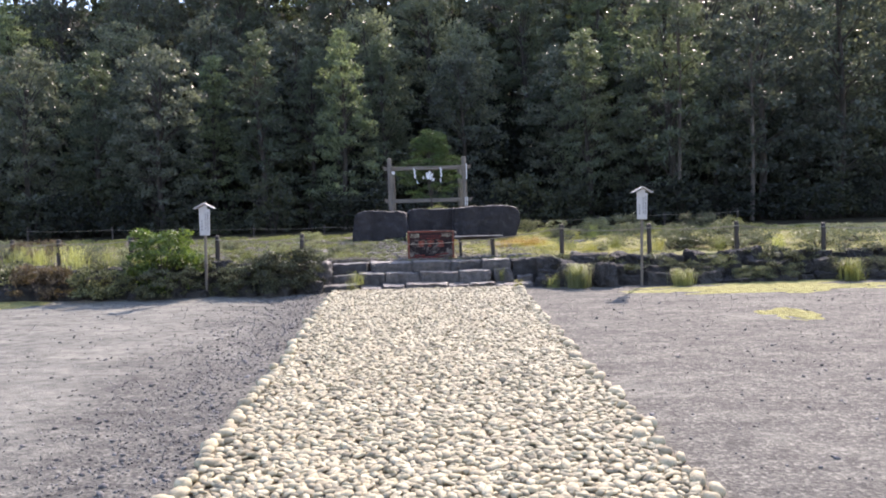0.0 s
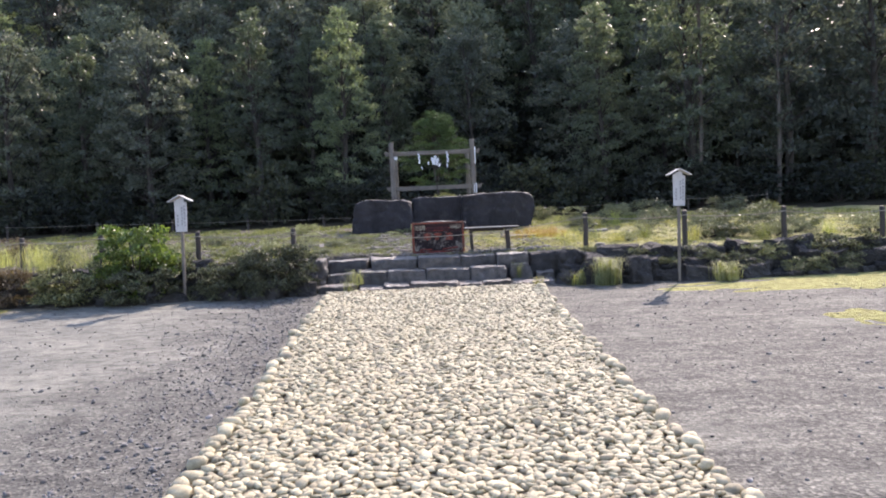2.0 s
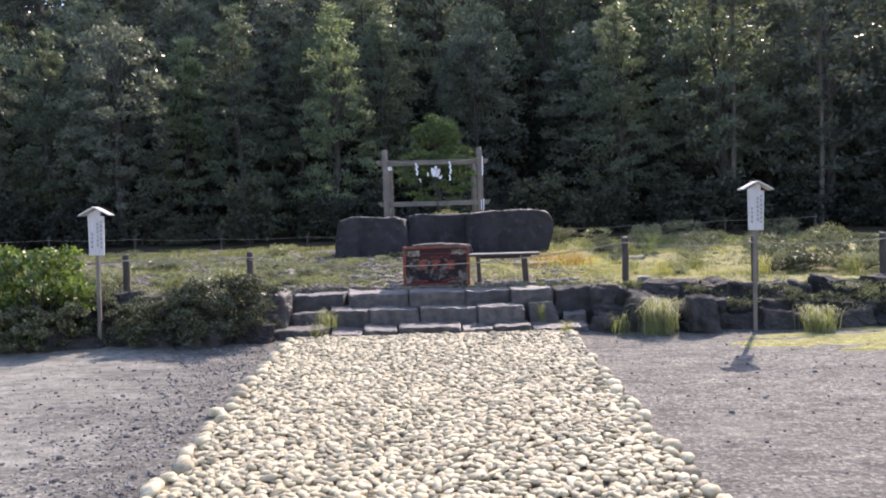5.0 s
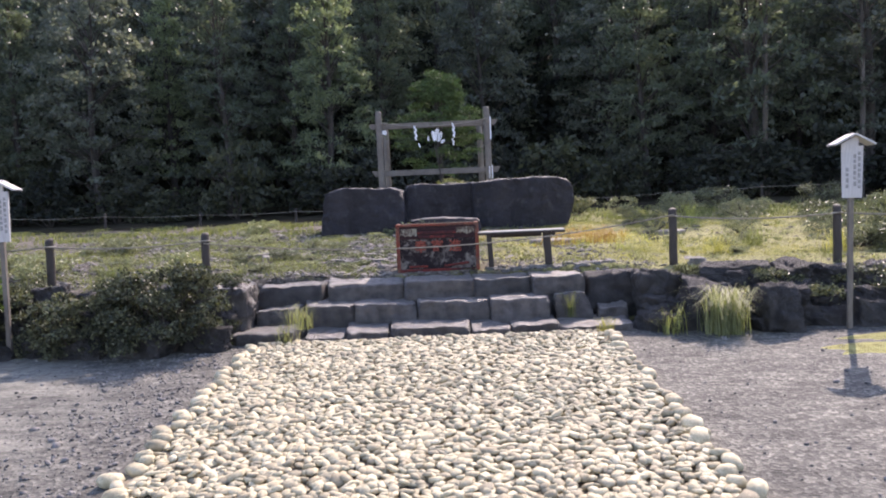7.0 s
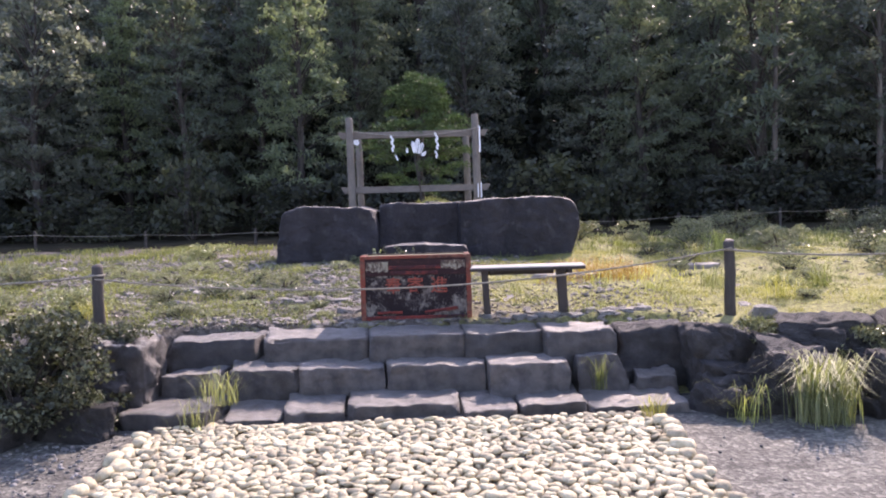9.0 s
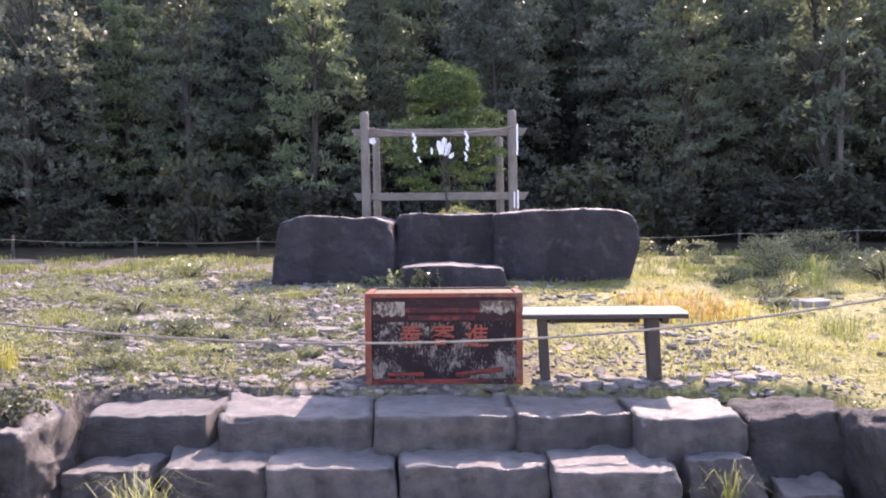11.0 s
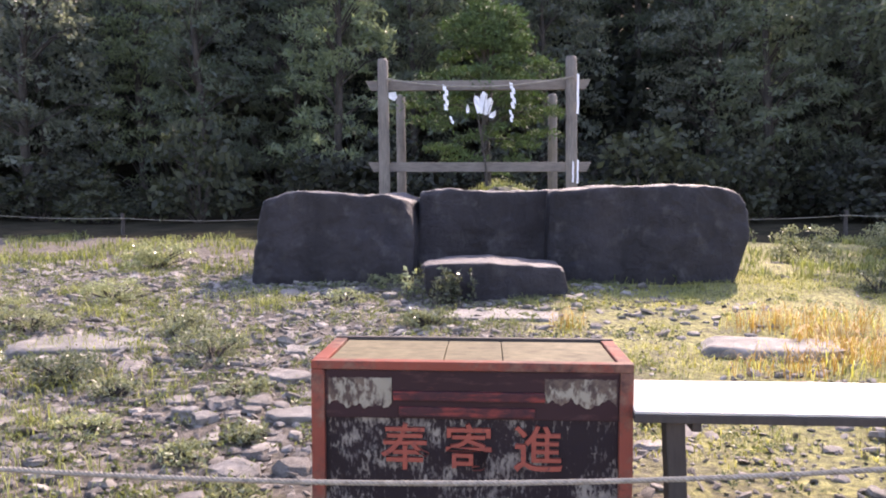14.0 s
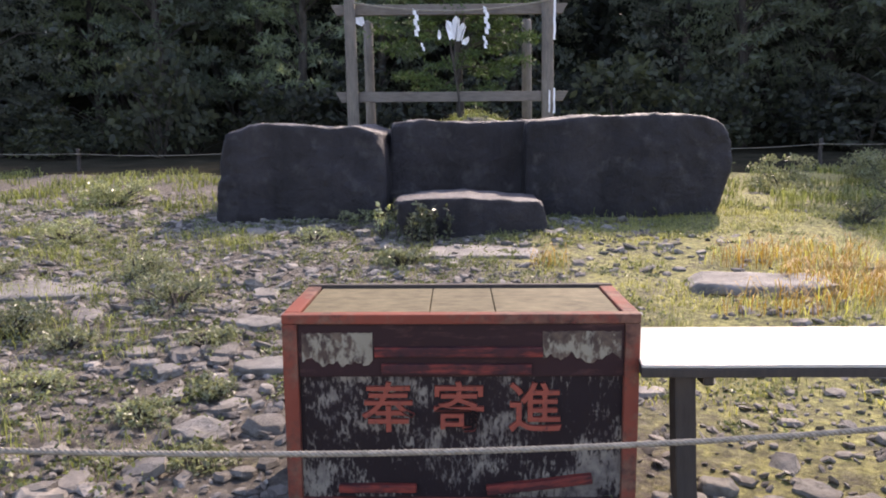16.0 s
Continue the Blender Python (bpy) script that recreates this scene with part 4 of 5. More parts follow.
# terrace shrubs
for i, (x, y, rx, h, mt) in enumerate(((-1.88, 1.35, 0.20, 0.17, LEAF_COVER), (-1.32, 1.72, 0.26, 0.16, LEAF_COVER), (-1.75, 2.3, 0.24, 0.17, LEAF_COVER), (-2.6, 3.25, 0.32, 0.18, LEAF_COVER), (-3.1, 5.1, 0.40, 0.28, LEAF_COVER), (-2.35, 1.35, 0.24, 0.18, LEAF_COVER), (3.25, 6.0, 0.34, 0.46, LEAF_COVER), (2.9, 2.6, 0.25, 0.26, LEAF_SHRUB), (2.9, 3.8, 0.2, 0.2, LEAF_SHRUB), (3.75, 1.4, 0.2, 0.13, LEAF_COVER), (2.75, 2.2, 0.16, 0.14, LEAF_COVER), (4.6, 0.6, 0.55, 0.30, LEAF_COVER), (5.6, 0.4, 0.5, 0.25, LEAF_COVER), (3.2, 0.3, 0.13, 0.1, LEAF_COVER), (-5.0, 1.0, 0.4, 0.25, LEAF_COVER), (-3.6, 0.7, 0.35, 0.2, LEAF_COVER), (-0.95, 3.2, 0.18, 0.12, LEAF_COVER), (-0.3, 2.55, 0.2, 0.12, LEAF_COVER), (4.4, 6.3, 0.5, 0.4, LEAF_COVER), (5.2, 5.2, 0.5, 0.3, LEAF_COVER), (4.95, 0.5, 0.62, 0.42, LEAF_SHRUB), (3.3, 1.1, 0.22, 0.14, LEAF_COVER), (6.2, 0.9, 0.6, 0.36, LEAF_COVER), (7.3, 0.4, 0.6, 0.4, LEAF_COVER), (8.4, 0.9, 0.7, 0.4, LEAF_COVER), (-2.9, 0.6, 0.35, 0.26, LEAF_COVER), (-4.3, 0.5, 0.4, 0.3, LEAF_COVER), (-5.6, 0.5, 0.5, 0.34, LEAF_COVER), (-6.6, 0.7, 0.5, 0.4, LEAF_COVER), (-7.7, 1.3, 0.6, 0.45, LEAF_RED), (-8.8, 2.0, 0.7, 0.45, LEAF_COVER), (-9.8, 2.8, 0.7, 0.45, LEAF_COVER), (-6.0, 2.2, 0.6, 0.3, LEAF_COVER), (-4.4, 2.6, 0.5, 0.25, LEAF_COVER), (-1.0, 0.55, 0.13, 0.09, LEAF_COVER), (-1.45, 0.75, 0.16, 0.09, LEAF_COVER), (-0.72, 0.25, 0.12, 0.08, LEAF_COVER), (-1.6, 0.25, 0.15, 0.09, LEAF_COVER), (-0.85, 0.75, 0.1, 0.08, LEAF_COVER), (-1.55, 1.15, 0.14, 0.1, LEAF_COVER), (-2.2, 0.75, 0.18, 0.1, LEAF_COVER), (-0.62, 1.55, 0.12, 0.09, LEAF_COVER), (-2.6, 2.3, 0.28, 0.16, LEAF_COVER), (-3.3, 2.9, 0.3, 0.17, LEAF_COVER), (-0.75, 4.0, 0.16, 0.1, LEAF_COVER), (-1.9, 0.3, 0.2, 0.12, LEAF_COVER), (-1.0, 1.2, 0.16, 0.1, LEAF_COVER), (3.7, 4.6, 0.35, 0.3, LEAF_SHRUB), (4.7, 4.1, 0.4, 0.34, LEAF_COVER), (5.6, 3.3, 0.45, 0.34, LEAF_SHRUB), (4.2, 2.9, 0.3, 0.24, LEAF_COVER), (6.6, 2.4, 0.5, 0.36, LEAF_SHRUB), (5.0, 1.9, 0.4, 0.28, LEAF_COVER), (3.9, 2.1, 0.28, 0.22, LEAF_SHRUB), (7.0, 4.2, 0.5, 0.4, LEAF_SHRUB), (5.4, 7.2, 0.6, 0.5, LEAF_SHRUB), (2.6, 7.0, 0.45, 0.4, LEAF_SHRUB), (7.2, 6.6, 0.6, 0.5, LEAF_SHRUB))):
    shrub("low_shrub", (x, y, low_z(x, y) - 0.02), rx, rx * 0.8, h, 0.019 if rx < 0.33 else 0.034, mt, "low small-leaved shrub growing between terrace stones", 240 + 3 * i, 26 if rx < 0.19 else 70 if rx < 0.5 else 120, 30, 0.42)


def tuft(at, n, h, seed, material=GRASS, spread=0.14, label="arching tuft of long green grass by the wall"):
    r = np.random.default_rng(seed)
    P = np.stack([r.normal(0, spread * 0.3, n), r.normal(0, spread * 0.25, n), np.zeros(n)], 1)
    me = mesh_np("grass_tuft", *blades(P, h, seed + 1, 0.0024 if h > 0.3 else 0.0020, 0.74 if h > 0.3 else 0.95, 0.25))
    me.materials.append(material)
    ob = new("grass_tuft", me)
    ob.location = at
    return tagged(ob, label, "grass", "grass tufts", "stuff")


tuft((2.42, -1.42, -0.02), 720, 0.43, 301, GRASS_PALE, 0.24)
tuft((2.0, -1.36, -0.02), 70, 0.30, 303, GRASS, 0.2, "thin dark grass at the end of the steps")
tuft((4.1, -1.55, -0.02), 320, 0.32, 305, GRASS_PALE, 0.28, "yellowish grass tuft at the foot of the wall")
tuft((6.9, -1.5, -0.02), 260, 0.42, 307, GRASS, 0.25)
tuft((-1.25, -0.98, 0.12), 80, 0.24, 309, GRASS_PALE, 0.2, "yellowish grass growing from the step joints")
tuft((-1.35, -1.28, 0.02), 50, 0.2, 311, GRASS_PALE, 0.2, "small grass tuft at the lowest step")
tuft((1.2, -0.92, 0.12), 40, 0.25, 313, GRASS, 0.06, "thin grass blades in a step joint")
tuft((1.45, -1.3, 0.03), 60, 0.14, 315, GRASS_YELLOW, 0.1, "withered leaves and grass at the path end")


def upright_herb(at, stems, h, spread, leaf, material, label, seed):
    """Straight thin stems set with small leaves all the way up."""
    r = np.random.default_rng(seed)
    t = thing("upright_herb", at, label, "plant")
    tubes, C, N = [], [], []
    for _ in range(stems):
        x, y = r.normal(0, spread, 2)
        top = h * r.uniform(0.6, 1.1)
        lx, ly = r.normal(0, 0.02, 2)
        tubes.append(tube_arrays([(x, y, -0.02), (x + lx * 0.5, y + ly * 0.5, top * 0.5), (x + lx, y + ly, top)], [0.003, 0.0025, 0.001], 5))
        for f in np.linspace(0.2, 1.0, 16):
            a = r.uniform(0, 6.28)
            C.append((x + lx * f, y + ly * f, top * f))
            N.append((math.cos(a), math.sin(a), 0.5))
    part_mesh("foliage", mesh_np("foliage", *leaf_cards(np.repeat(np.array(C), 2, 0), np.repeat(np.array(N), 2, 0), leaf, seed + 1, 0.45, 0.45)), material, t)
    part_mesh("stem", mesh_np("stem", *merged(tubes)), BARK, t)


upright_herb((-0.22, 3.33, low_z(-0.22, 3.33)), 22, 0.25, 0.075, 0.035, LEAF_SHRUB, "dark upright leafy herb before the stone slab", 317)
upright_herb((-0.54, 3.55, low_z(-0.54, 3.55)), 5, 0.2, 0.03, 0.035, LEAF_PALE, "small pale-leaved weed beside the stone slab", 331)


for k, (x, y, h) in enumerate(((3.0, 0.4, 0.22), (3.6, 0.95, 0.26), (2.8, 1.35, 0.2), (4.2, 0.2, 0.28), (5.3, 0.0, 0.3), (6.4, 0.1, 0.28), (-2.6, 0.35, 0.2), (-3.4, 0.2, 0.24), (-4.7, 0.1, 0.28), (1.65, 0.3, 0.08), (1.38, 0.1, 0.10), (2.1, 1.0, 0.11), (3.2, 2.9, 0.3), (3.7, 3.6, 0.34), (2.7, 4.6, 0.26))):
    tuft((x, y, low_z(x, y) - 0.01), 40 if h < 0.15 else 90, h, 320 + 2 * k, GRASS if k % 3 else GRASS_YELLOW, 0.22, "loose tuft of grass on the terrace")
for k, (x, y, h) in enumerate(((-5.0, -0.5, 0.34), (-5.7, -0.3, 0.4), (-6.2, -0.5, 0.36), (-6.6, 0.2, 0.4), (-7.3, 0.5, 0.36), (-8.0, 1.0, 0.34))):
    tuft((x, y, low_z(x, y) - 0.01), 130, h, 360 + 2 * k, GRASS_PALE, 0.4, "loose tuft of pale dry grass behind the wall")
patch("left_terrace_grass", scattered(200, -8.5, -1.2, -0.5, 3.6, 0.06, 0.22, 27), 0.085, GRASS, "short green grass spreading between paving stones", "grass", 230, 900, 0.0015, 1.0)


# moss along the wall foot
def moss(at, rx, ry, seed):
    bm = bmesh.new()
    bmesh.ops.create_grid(bm, x_segments=40, y_segments=24, size=1)
    for v in bm.verts:
        x, y = v.co.x, v.co.y
        rim = 0.95 + 0.6 * noise.fractal(Vector((x * 1.7 + seed, y * 1.7, seed)), 1, 2, 4)
        f = max(0.0, 1 - math.hypot(x, y) / rim)
        px, py = at[0] + x * rx, at[1] + y * ry
        v.co = Vector((px, py, low_z(px, py) - 0.03 + 0.04 * min(1, f * 3) + 0.01 * noise.noise(Vector((px * 9, py * 9, 0)))))
    me = bpy.data.meshes.new("moss_patch")
    bm.to_mesh(me)
    bm.free()
    me.polygons.foreach_set("use_smooth", np.full(len(me.polygons), True))
    me.materials.append(MOSS)
    tagged(new("moss_patch", me), "yellow-green moss spreading over gravel by the wall", "moss", "moss patches", "stuff")


moss((5.3, -2.05, 0), 2.8, 0.8, 1)
moss((4.5, -4.5, 0), 0.5, 0.55, 4)
moss((-7.0, -1.7, 0), 1.2, 0.55, 7)


# ---- offering box ----
def torn_plate(x0, x1, z0, z1, seed, n=36):
    """A thin plate with a ragged lower edge bitten out in arches."""
    bm = bmesh.new()
    rows = []
    for k in range(n + 1):
        f = k / n
        bite = 0.5 + 0.5 * noise.noise(Vector((f * 4.2, seed * 1.7, 0))) + 0.18 * noise.noise(Vector((f * 15, seed, 2)))
        low = z0 + (z1 - z0) * 0.55 * max(0.0, min(1.0, bite)) ** 1.5
        high = z1 - 0.006 * abs(noise.noise(Vector((f * 9, seed, 5))))
        x = x0 + (x1 - x0) * f
        rows.append([bm.verts.new((x, y, z)) for y, z in ((0.0035, low), (0.0035, high), (0.0085, high), (0.0085, low))])
    for a, b in zip(rows, rows[1:]):
        for i in range(4):
            bm.faces.new((a[i], a[(i + 1) % 4], b[(i + 1) % 4], b[i]))
    bm.faces.new(rows[0][::-1])
    bm.faces.new(rows[-1])
    bmesh.ops.recalc_face_normals(bm, faces=bm.faces[:])
    return bm


def offering_box():
    t = thing("offering_box", (0, 0, 0.50), "worn vermilion and black wooden offering box with flaking paint", "offering box")
    W, D, H = 0.425, 0.36, 0.50
    part("body", slab_bm(-W + 0.02, W - 0.02, 0.016, D - 0.012, 0.0, H - 0.045, 0.003), PANEL, t, "dark panel with grey flaking paint")
    for s in (-1, 1):
        x0, x1 = (s * W - 0.036, s * W) if s > 0 else (s * W, s * W + 0.036)
        part("corner_post", slab_bm(x0, x1, 0.0, 0.036, 0.0, H - 0.024, 0.004, None, 0.0015, 3), RED, t)
        part("corner_post", slab_bm(x0, x1, D - 0.036, D, 0.0, H - 0.024, 0.004), RED, t)
    part("bottom_rail", slab_bm(-W + 0.036, W - 0.036, 0.003, 0.03, 0.0, 0.035, 0.004, None, 0.002, 3), RED_FRONT, t)
    # top frame round a recessed lid
    part("top_rail", slab_bm(-W, W, -0.002, 0.030, H - 0.024, H, 0.004, None, 0.0012, 4), RED, t)
    part("top_rail", slab_bm(-W, W, D - 0.018, D, H - 0.024, H + 0.004, 0.003), WOOD_BENCH_LEG, t, "dark worn back rail")
    part("top_rail", slab_bm(-W, -W + 0.038, 0.030, D - 0.018, H - 0.024, H, 0.004), RED, t)
    part("top_rail", slab_bm(W - 0.038, W, 0.030, D - 0.018, H - 0.024, H, 0.004), RED, t)
    xs = (-W + 0.04, -0.075, 0.085, W - 0.04)
    for a, b in zip(xs, xs[1:]):
        part("lid_board", slab_bm(a + 0.0012, b - 0.0012, 0.0305, D - 0.0185, H - 0.03, H - 0.006, 0.002), WOOD_LID, t, "lichened grey-brown board")
    # front: upper band with two pale plates and a red moulding between
    band = part("upper_band", slab_bm(-W + 0.036, W - 0.036, 0.006, 0.02, 0.345, H - 0.025, 0.003, None, 0.001, 3), PANEL_TOP, t)
    part("plate", torn_plate(-W + 0.046, -0.21, 0.36, 0.455, 3), PALE, band, "pale torn plate with flaking edges")
    part("plate", torn_plate(0.195, W - 0.044, 0.37, 0.458, 8), PALE, band, "pale torn plate with flaking edges")
    part("moulding", slab_bm(-0.205, 0.195, -0.004, 0.01, 0.395, 0.420, 0.004, None, 0.002, 4), RED_FRONT, band, "faded red moulding")
    part("moulding", slab_bm(-0.19, 0.17, -0.002, 0.01, 0.352, 0.378, 0.004, None, 0.002, 4), RED_FRONT, band, "faded red moulding")
    part("moulding", slab_bm(-0.30, -0.11, -0.001, 0.018, 0.052, 0.072, 0.004, None, 0.003, 4), RED_FRONT, t, "faded red moulding")
    m = part("moulding", slab_bm(-0.13, 0.13, -0.001, 0.018, -0.012, 0.012, 0.004, None, 0.003, 4), RED_FRONT, t, "faded red moulding")
    m.matrix_basis = pose(0.19, 0, 0.072, 0, -7, 0)
    for x, ch in ((-0.175, "奉"), (-0.005, "寄"), (0.178, "進")):
        c = bpy.data.curves.new("letter", "FONT")
        c.body, c.size, c.extrude, c.offset, c.align_x = ch, 0.134, 0.005, 0.001, "CENTER"
        ob = new("letter_curve", c)
        me = bpy.data.meshes.new_from_object(ob.evaluated_get(bpy.context.evaluated_depsgraph_get()))
        bpy.data.objects.remove(ob)
        l = part_mesh("letter", me, RED_LETTER, t, "raised red painted character")
        l.matrix_basis = pose(x, 0.011, 0.218, 90, 0, 0)
    return t


offering_box()


# ---- bench ----
def bench():
    t = thing("bench", (0.86, 0.12, 0.53), "low plank bench with a sun-bleached top on dark legs", "bench")
    top = slab_bm(-0.443, 0.44, -0.17, 0.18, 0.353, 0.362, 0.003, None, 0.0015, 4)
    for v in top.verts:
        v.co.x += 0.12 * (v.co.y + 0.17)
    part("seat_plank", top, WOOD_BENCH_TOP, t, "bleached white plank")
    # added dark board: stands in for shade on the plank's front edge
    under = slab_bm(-0.443, 0.44, -0.173, 0.176, 0.331, 0.3525, 0.003, None, 0.0015, 4)
    for v in under.verts:
        v.co.x += 0.12 * (v.co.y + 0.17)
    part("shaded_edge_board", under, WOOD_BENCH_LEG, t, "dark board added for the plank's shaded front edge")
    for x, w in ((-0.33, 0.05), (0.26, 0.07)):
        leg = slab_bm(x - w / 2, x + w / 2, -0.13, -0.07, 0.0, 0.3305, 0.005, None, 0.004, 4)
        for v in leg.verts:
            v.co.x += (0.325 - v.co.z) * 0.05
        part("leg", leg, WOOD_BENCH_LEG, t)
    part("cleat", slab_bm(0.31, 0.345, -0.14, 0.14, 0.300, 0.3305, 0.004), WOOD_BENCH_LEG, t)
    part("cleat", slab_bm(-0.29, -0.265, -0.14, 0.14, 0.300, 0.3305, 0.004), WOOD_BENCH_LEG, t)
    part("stretcher", slab_bm(-0.30, 0.22, -0.02, 0.03, 0.292, 0.3305, 0.004), WOOD_BENCH_LEG, t)


bench()


# ---- notice boards on posts ----
def notice_board(at, height, lean, label):
    t = thing("notice_board", at, label, "sign", "notice boards")
    z1 = height - 0.10
    post = slab_bm(-0.02, 0.02, -0.016, 0.016, -0.1, z1 - 0.36, 0.004, None, 0.003, 4)
    part("post", post, WOOD_GREY, t, "thin grey wooden post")
    bm = slab_bm(-0.09, 0.09, -0.03, -0.012, z1 - 0.43, z1, 0.003)
    for v in bm.verts:
        v.co.x *= 0.9 + 0.1 * (v.co.z - z1 + 0.43) / 0.43
    board = part("board", bm, WOOD_SIGN, t, "bleached grey board with faded writing")
    bm2 = bmesh.new()
    bmesh.ops.create_cone(bm2, segments=3, radius1=0.1, radius2=0.1, depth=0.016, cap_ends=True)
    bm2.transform(Matrix.Translation((0, -0.021, z1 + 0.01)) @ pose(0, 0, 0, 90, 0, 0) @ pose(0, 0, 0, 0, 0, 90))
    part("gable", bm2, WOOD_SIGN, t)
    for s in (-1, 1):
        r = part("roof_board", slab_bm(0.0, 0.185, -0.085, 0.065, 0.0, 0.016, 0.003), WOOD_SIGN, t)
        r.matrix_basis = pose(0, 0, height - 0.012, 0, 0, 0) @ (pose(0, 0, 0, 0, 28, 0) if s > 0 else pose(0, 0, 0, 0, 152, 0) @ pose(0, 0, -0.016))
    k = 0
    for x, n, z in ((0.055, 7, 0.05), (0.018, 6, 0.07), (-0.045, 4, 0.18)):
        zz = z1 - z
        for j in range(n):
            h = 0.026 + 0.006 * ((j * 7 + k) % 3)
            part("writing", slab_bm(x - 0.011, x + 0.011, -0.0325, -0.0295, zz - h, zz, 0), INK, board, "faded dark writing" if j == 0 else "")
            zz -= h + 0.014
            k += 1
    t.matrix_basis = t.matrix_basis @ pose(0, 0, 0, 0, lean, 0)


notice_board((-3.71, -1.33, 0.0), 1.557, 0.4, "bleached wooden notice board with a little roof, beside shrubs")
notice_board((3.455, -1.45, 0.0), 1.634, 1.0, "bleached wooden notice board with a little roof on gravel")


# ---- rope fence along the terrace edge ----
FRONT_POSTS = [(-9.6, 2.6, 1.02), (-8.4, 1.5, 1.03), (-6.8, 0.1, 1.02), (-5.27, -0.45, 1.04), (-3.75, -0.47, 1.014), (-2.30, -0.28, 1.005), (2.37, -0.15, 1.054), (3.88, -0.42, 1.03), (5.43, -0.45, 1.03), (6.98, -0.45, 0.97), (8.6, -0.45, 0.97), (10.3, -0.45, 0.97)]


def fence_post(x, y, top, radius, label, group):
    t = thing("fence_post", (x, y, low_z(x, y) - 0.05), label, "fence post", group)
    h = top - t.location.z
    z = [0, h * 0.3, h * 0.6, h - 0.02, h - 0.004, h]
    r = [radius * 1.06, radius * 1.02, radius, radius * 0.98, radius * 0.86, radius * 0.05]
    pts = [(0.004 * math.sin(3 * k + x), 0.004 * math.cos(2 * k + y), v) for k, v in enumerate(z)]
    part_mesh("shaft", tube_mesh("shaft", pts, r, 12), WOOD_FENCE, t)
    part_mesh("rope_loop", tube_mesh("rope_loop", [(math.cos(a) * (radius + 0.006), math.sin(a) * (radius + 0.006), h - 0.075) for a in np.linspace(0, 6.283, 17)], [0.008] * 17, 6), ROPE, t, "turn of grey rope")


def rope(points, radius, label, strands):
    chunks = []
    pts = [Vector(p) for p in points]
    if strands == 1:
        chunks.append(tube_arrays(pts, [radius] * len(pts), 6))
    else:
        length = 0.0
        angle = [0.0]
        for a, b in zip(pts, pts[1:]):
            length += (b - a).length
            angle.append(length / 0.036 * 2 * math.pi)
        for k in range(strands):
            path = [p + Vector((0, math.cos(g + k * 2.0944), math.sin(g + k * 2.0944))) * radius * 0.5 for p, g in zip(pts, angle)]
            chunks.append(tube_arrays(path, [radius * 0.58] * len(path), 5))
    me = mesh_np("fence_rope", *merged(chunks))
    me.materials.append(ROPE)
    tagged(new("fence_rope", me), label, "rope", "fence ropes")


def sag_line(a, b, drop, n):
    a, b = Vector(a), Vector(b)
    return [a.lerp(b, k / n) - Vector((0, 0, drop * 4 * (k / n) * (1 - k / n))) for k in range(n + 1)]


for x, y, top in FRONT_POSTS:
    fence_post(x, y, top, 0.04, "short dark round wooden fence post on the terrace edge", "terrace fence posts")
for (x0, y0, z0), (x1, y1, z1) in zip(FRONT_POSTS, FRONT_POSTS[1:]):
    if x0 < 0 < x1:
        rope(sag_line((x0, y0 - 0.05, 0.905), (x1, y1 - 0.05, 0.995), 0.175, 800), 0.0068, "twisted grey rope slung low across the steps", 3)
    else:
        rope(sag_line((x0, y0 - 0.05, z0 - 0.075), (x1, y1 - 0.05, z1 - 0.075), 0.04, 14), 0.008, "grey rope strung between fence posts", 1)
BACK_POSTS = [(-12, 9.0, 1.35), (-9.5, 9.0, 1.33), (-7.4, 9.0, 1.3), (-5.3, 9.0, 1.25), (-3.2, 9.0, 1.24), (-1.2, 9.0, 1.24), (1.0, 9.0, 1.24), (3.0, 9.0, 1.27), (5.0, 9.0, 1.32), (7.0, 9.0, 1.36), (9.2, 9.0, 1.4)]
for x, y, top in BACK_POSTS:
    fence_post(x, y, top, 0.026, "thin dark fence post at the edge of the woods", "back fence posts")
for (x0, y0, z0), (x1, y1, z1) in zip(BACK_POSTS, BACK_POSTS[1:]):
    rope(sag_line((x0, y0 - 0.045, z0 - 0.07), (x1, y1 - 0.045, z1 - 0.07), 0.03, 10), 0.0045, "grey rope strung before the woods", 1)


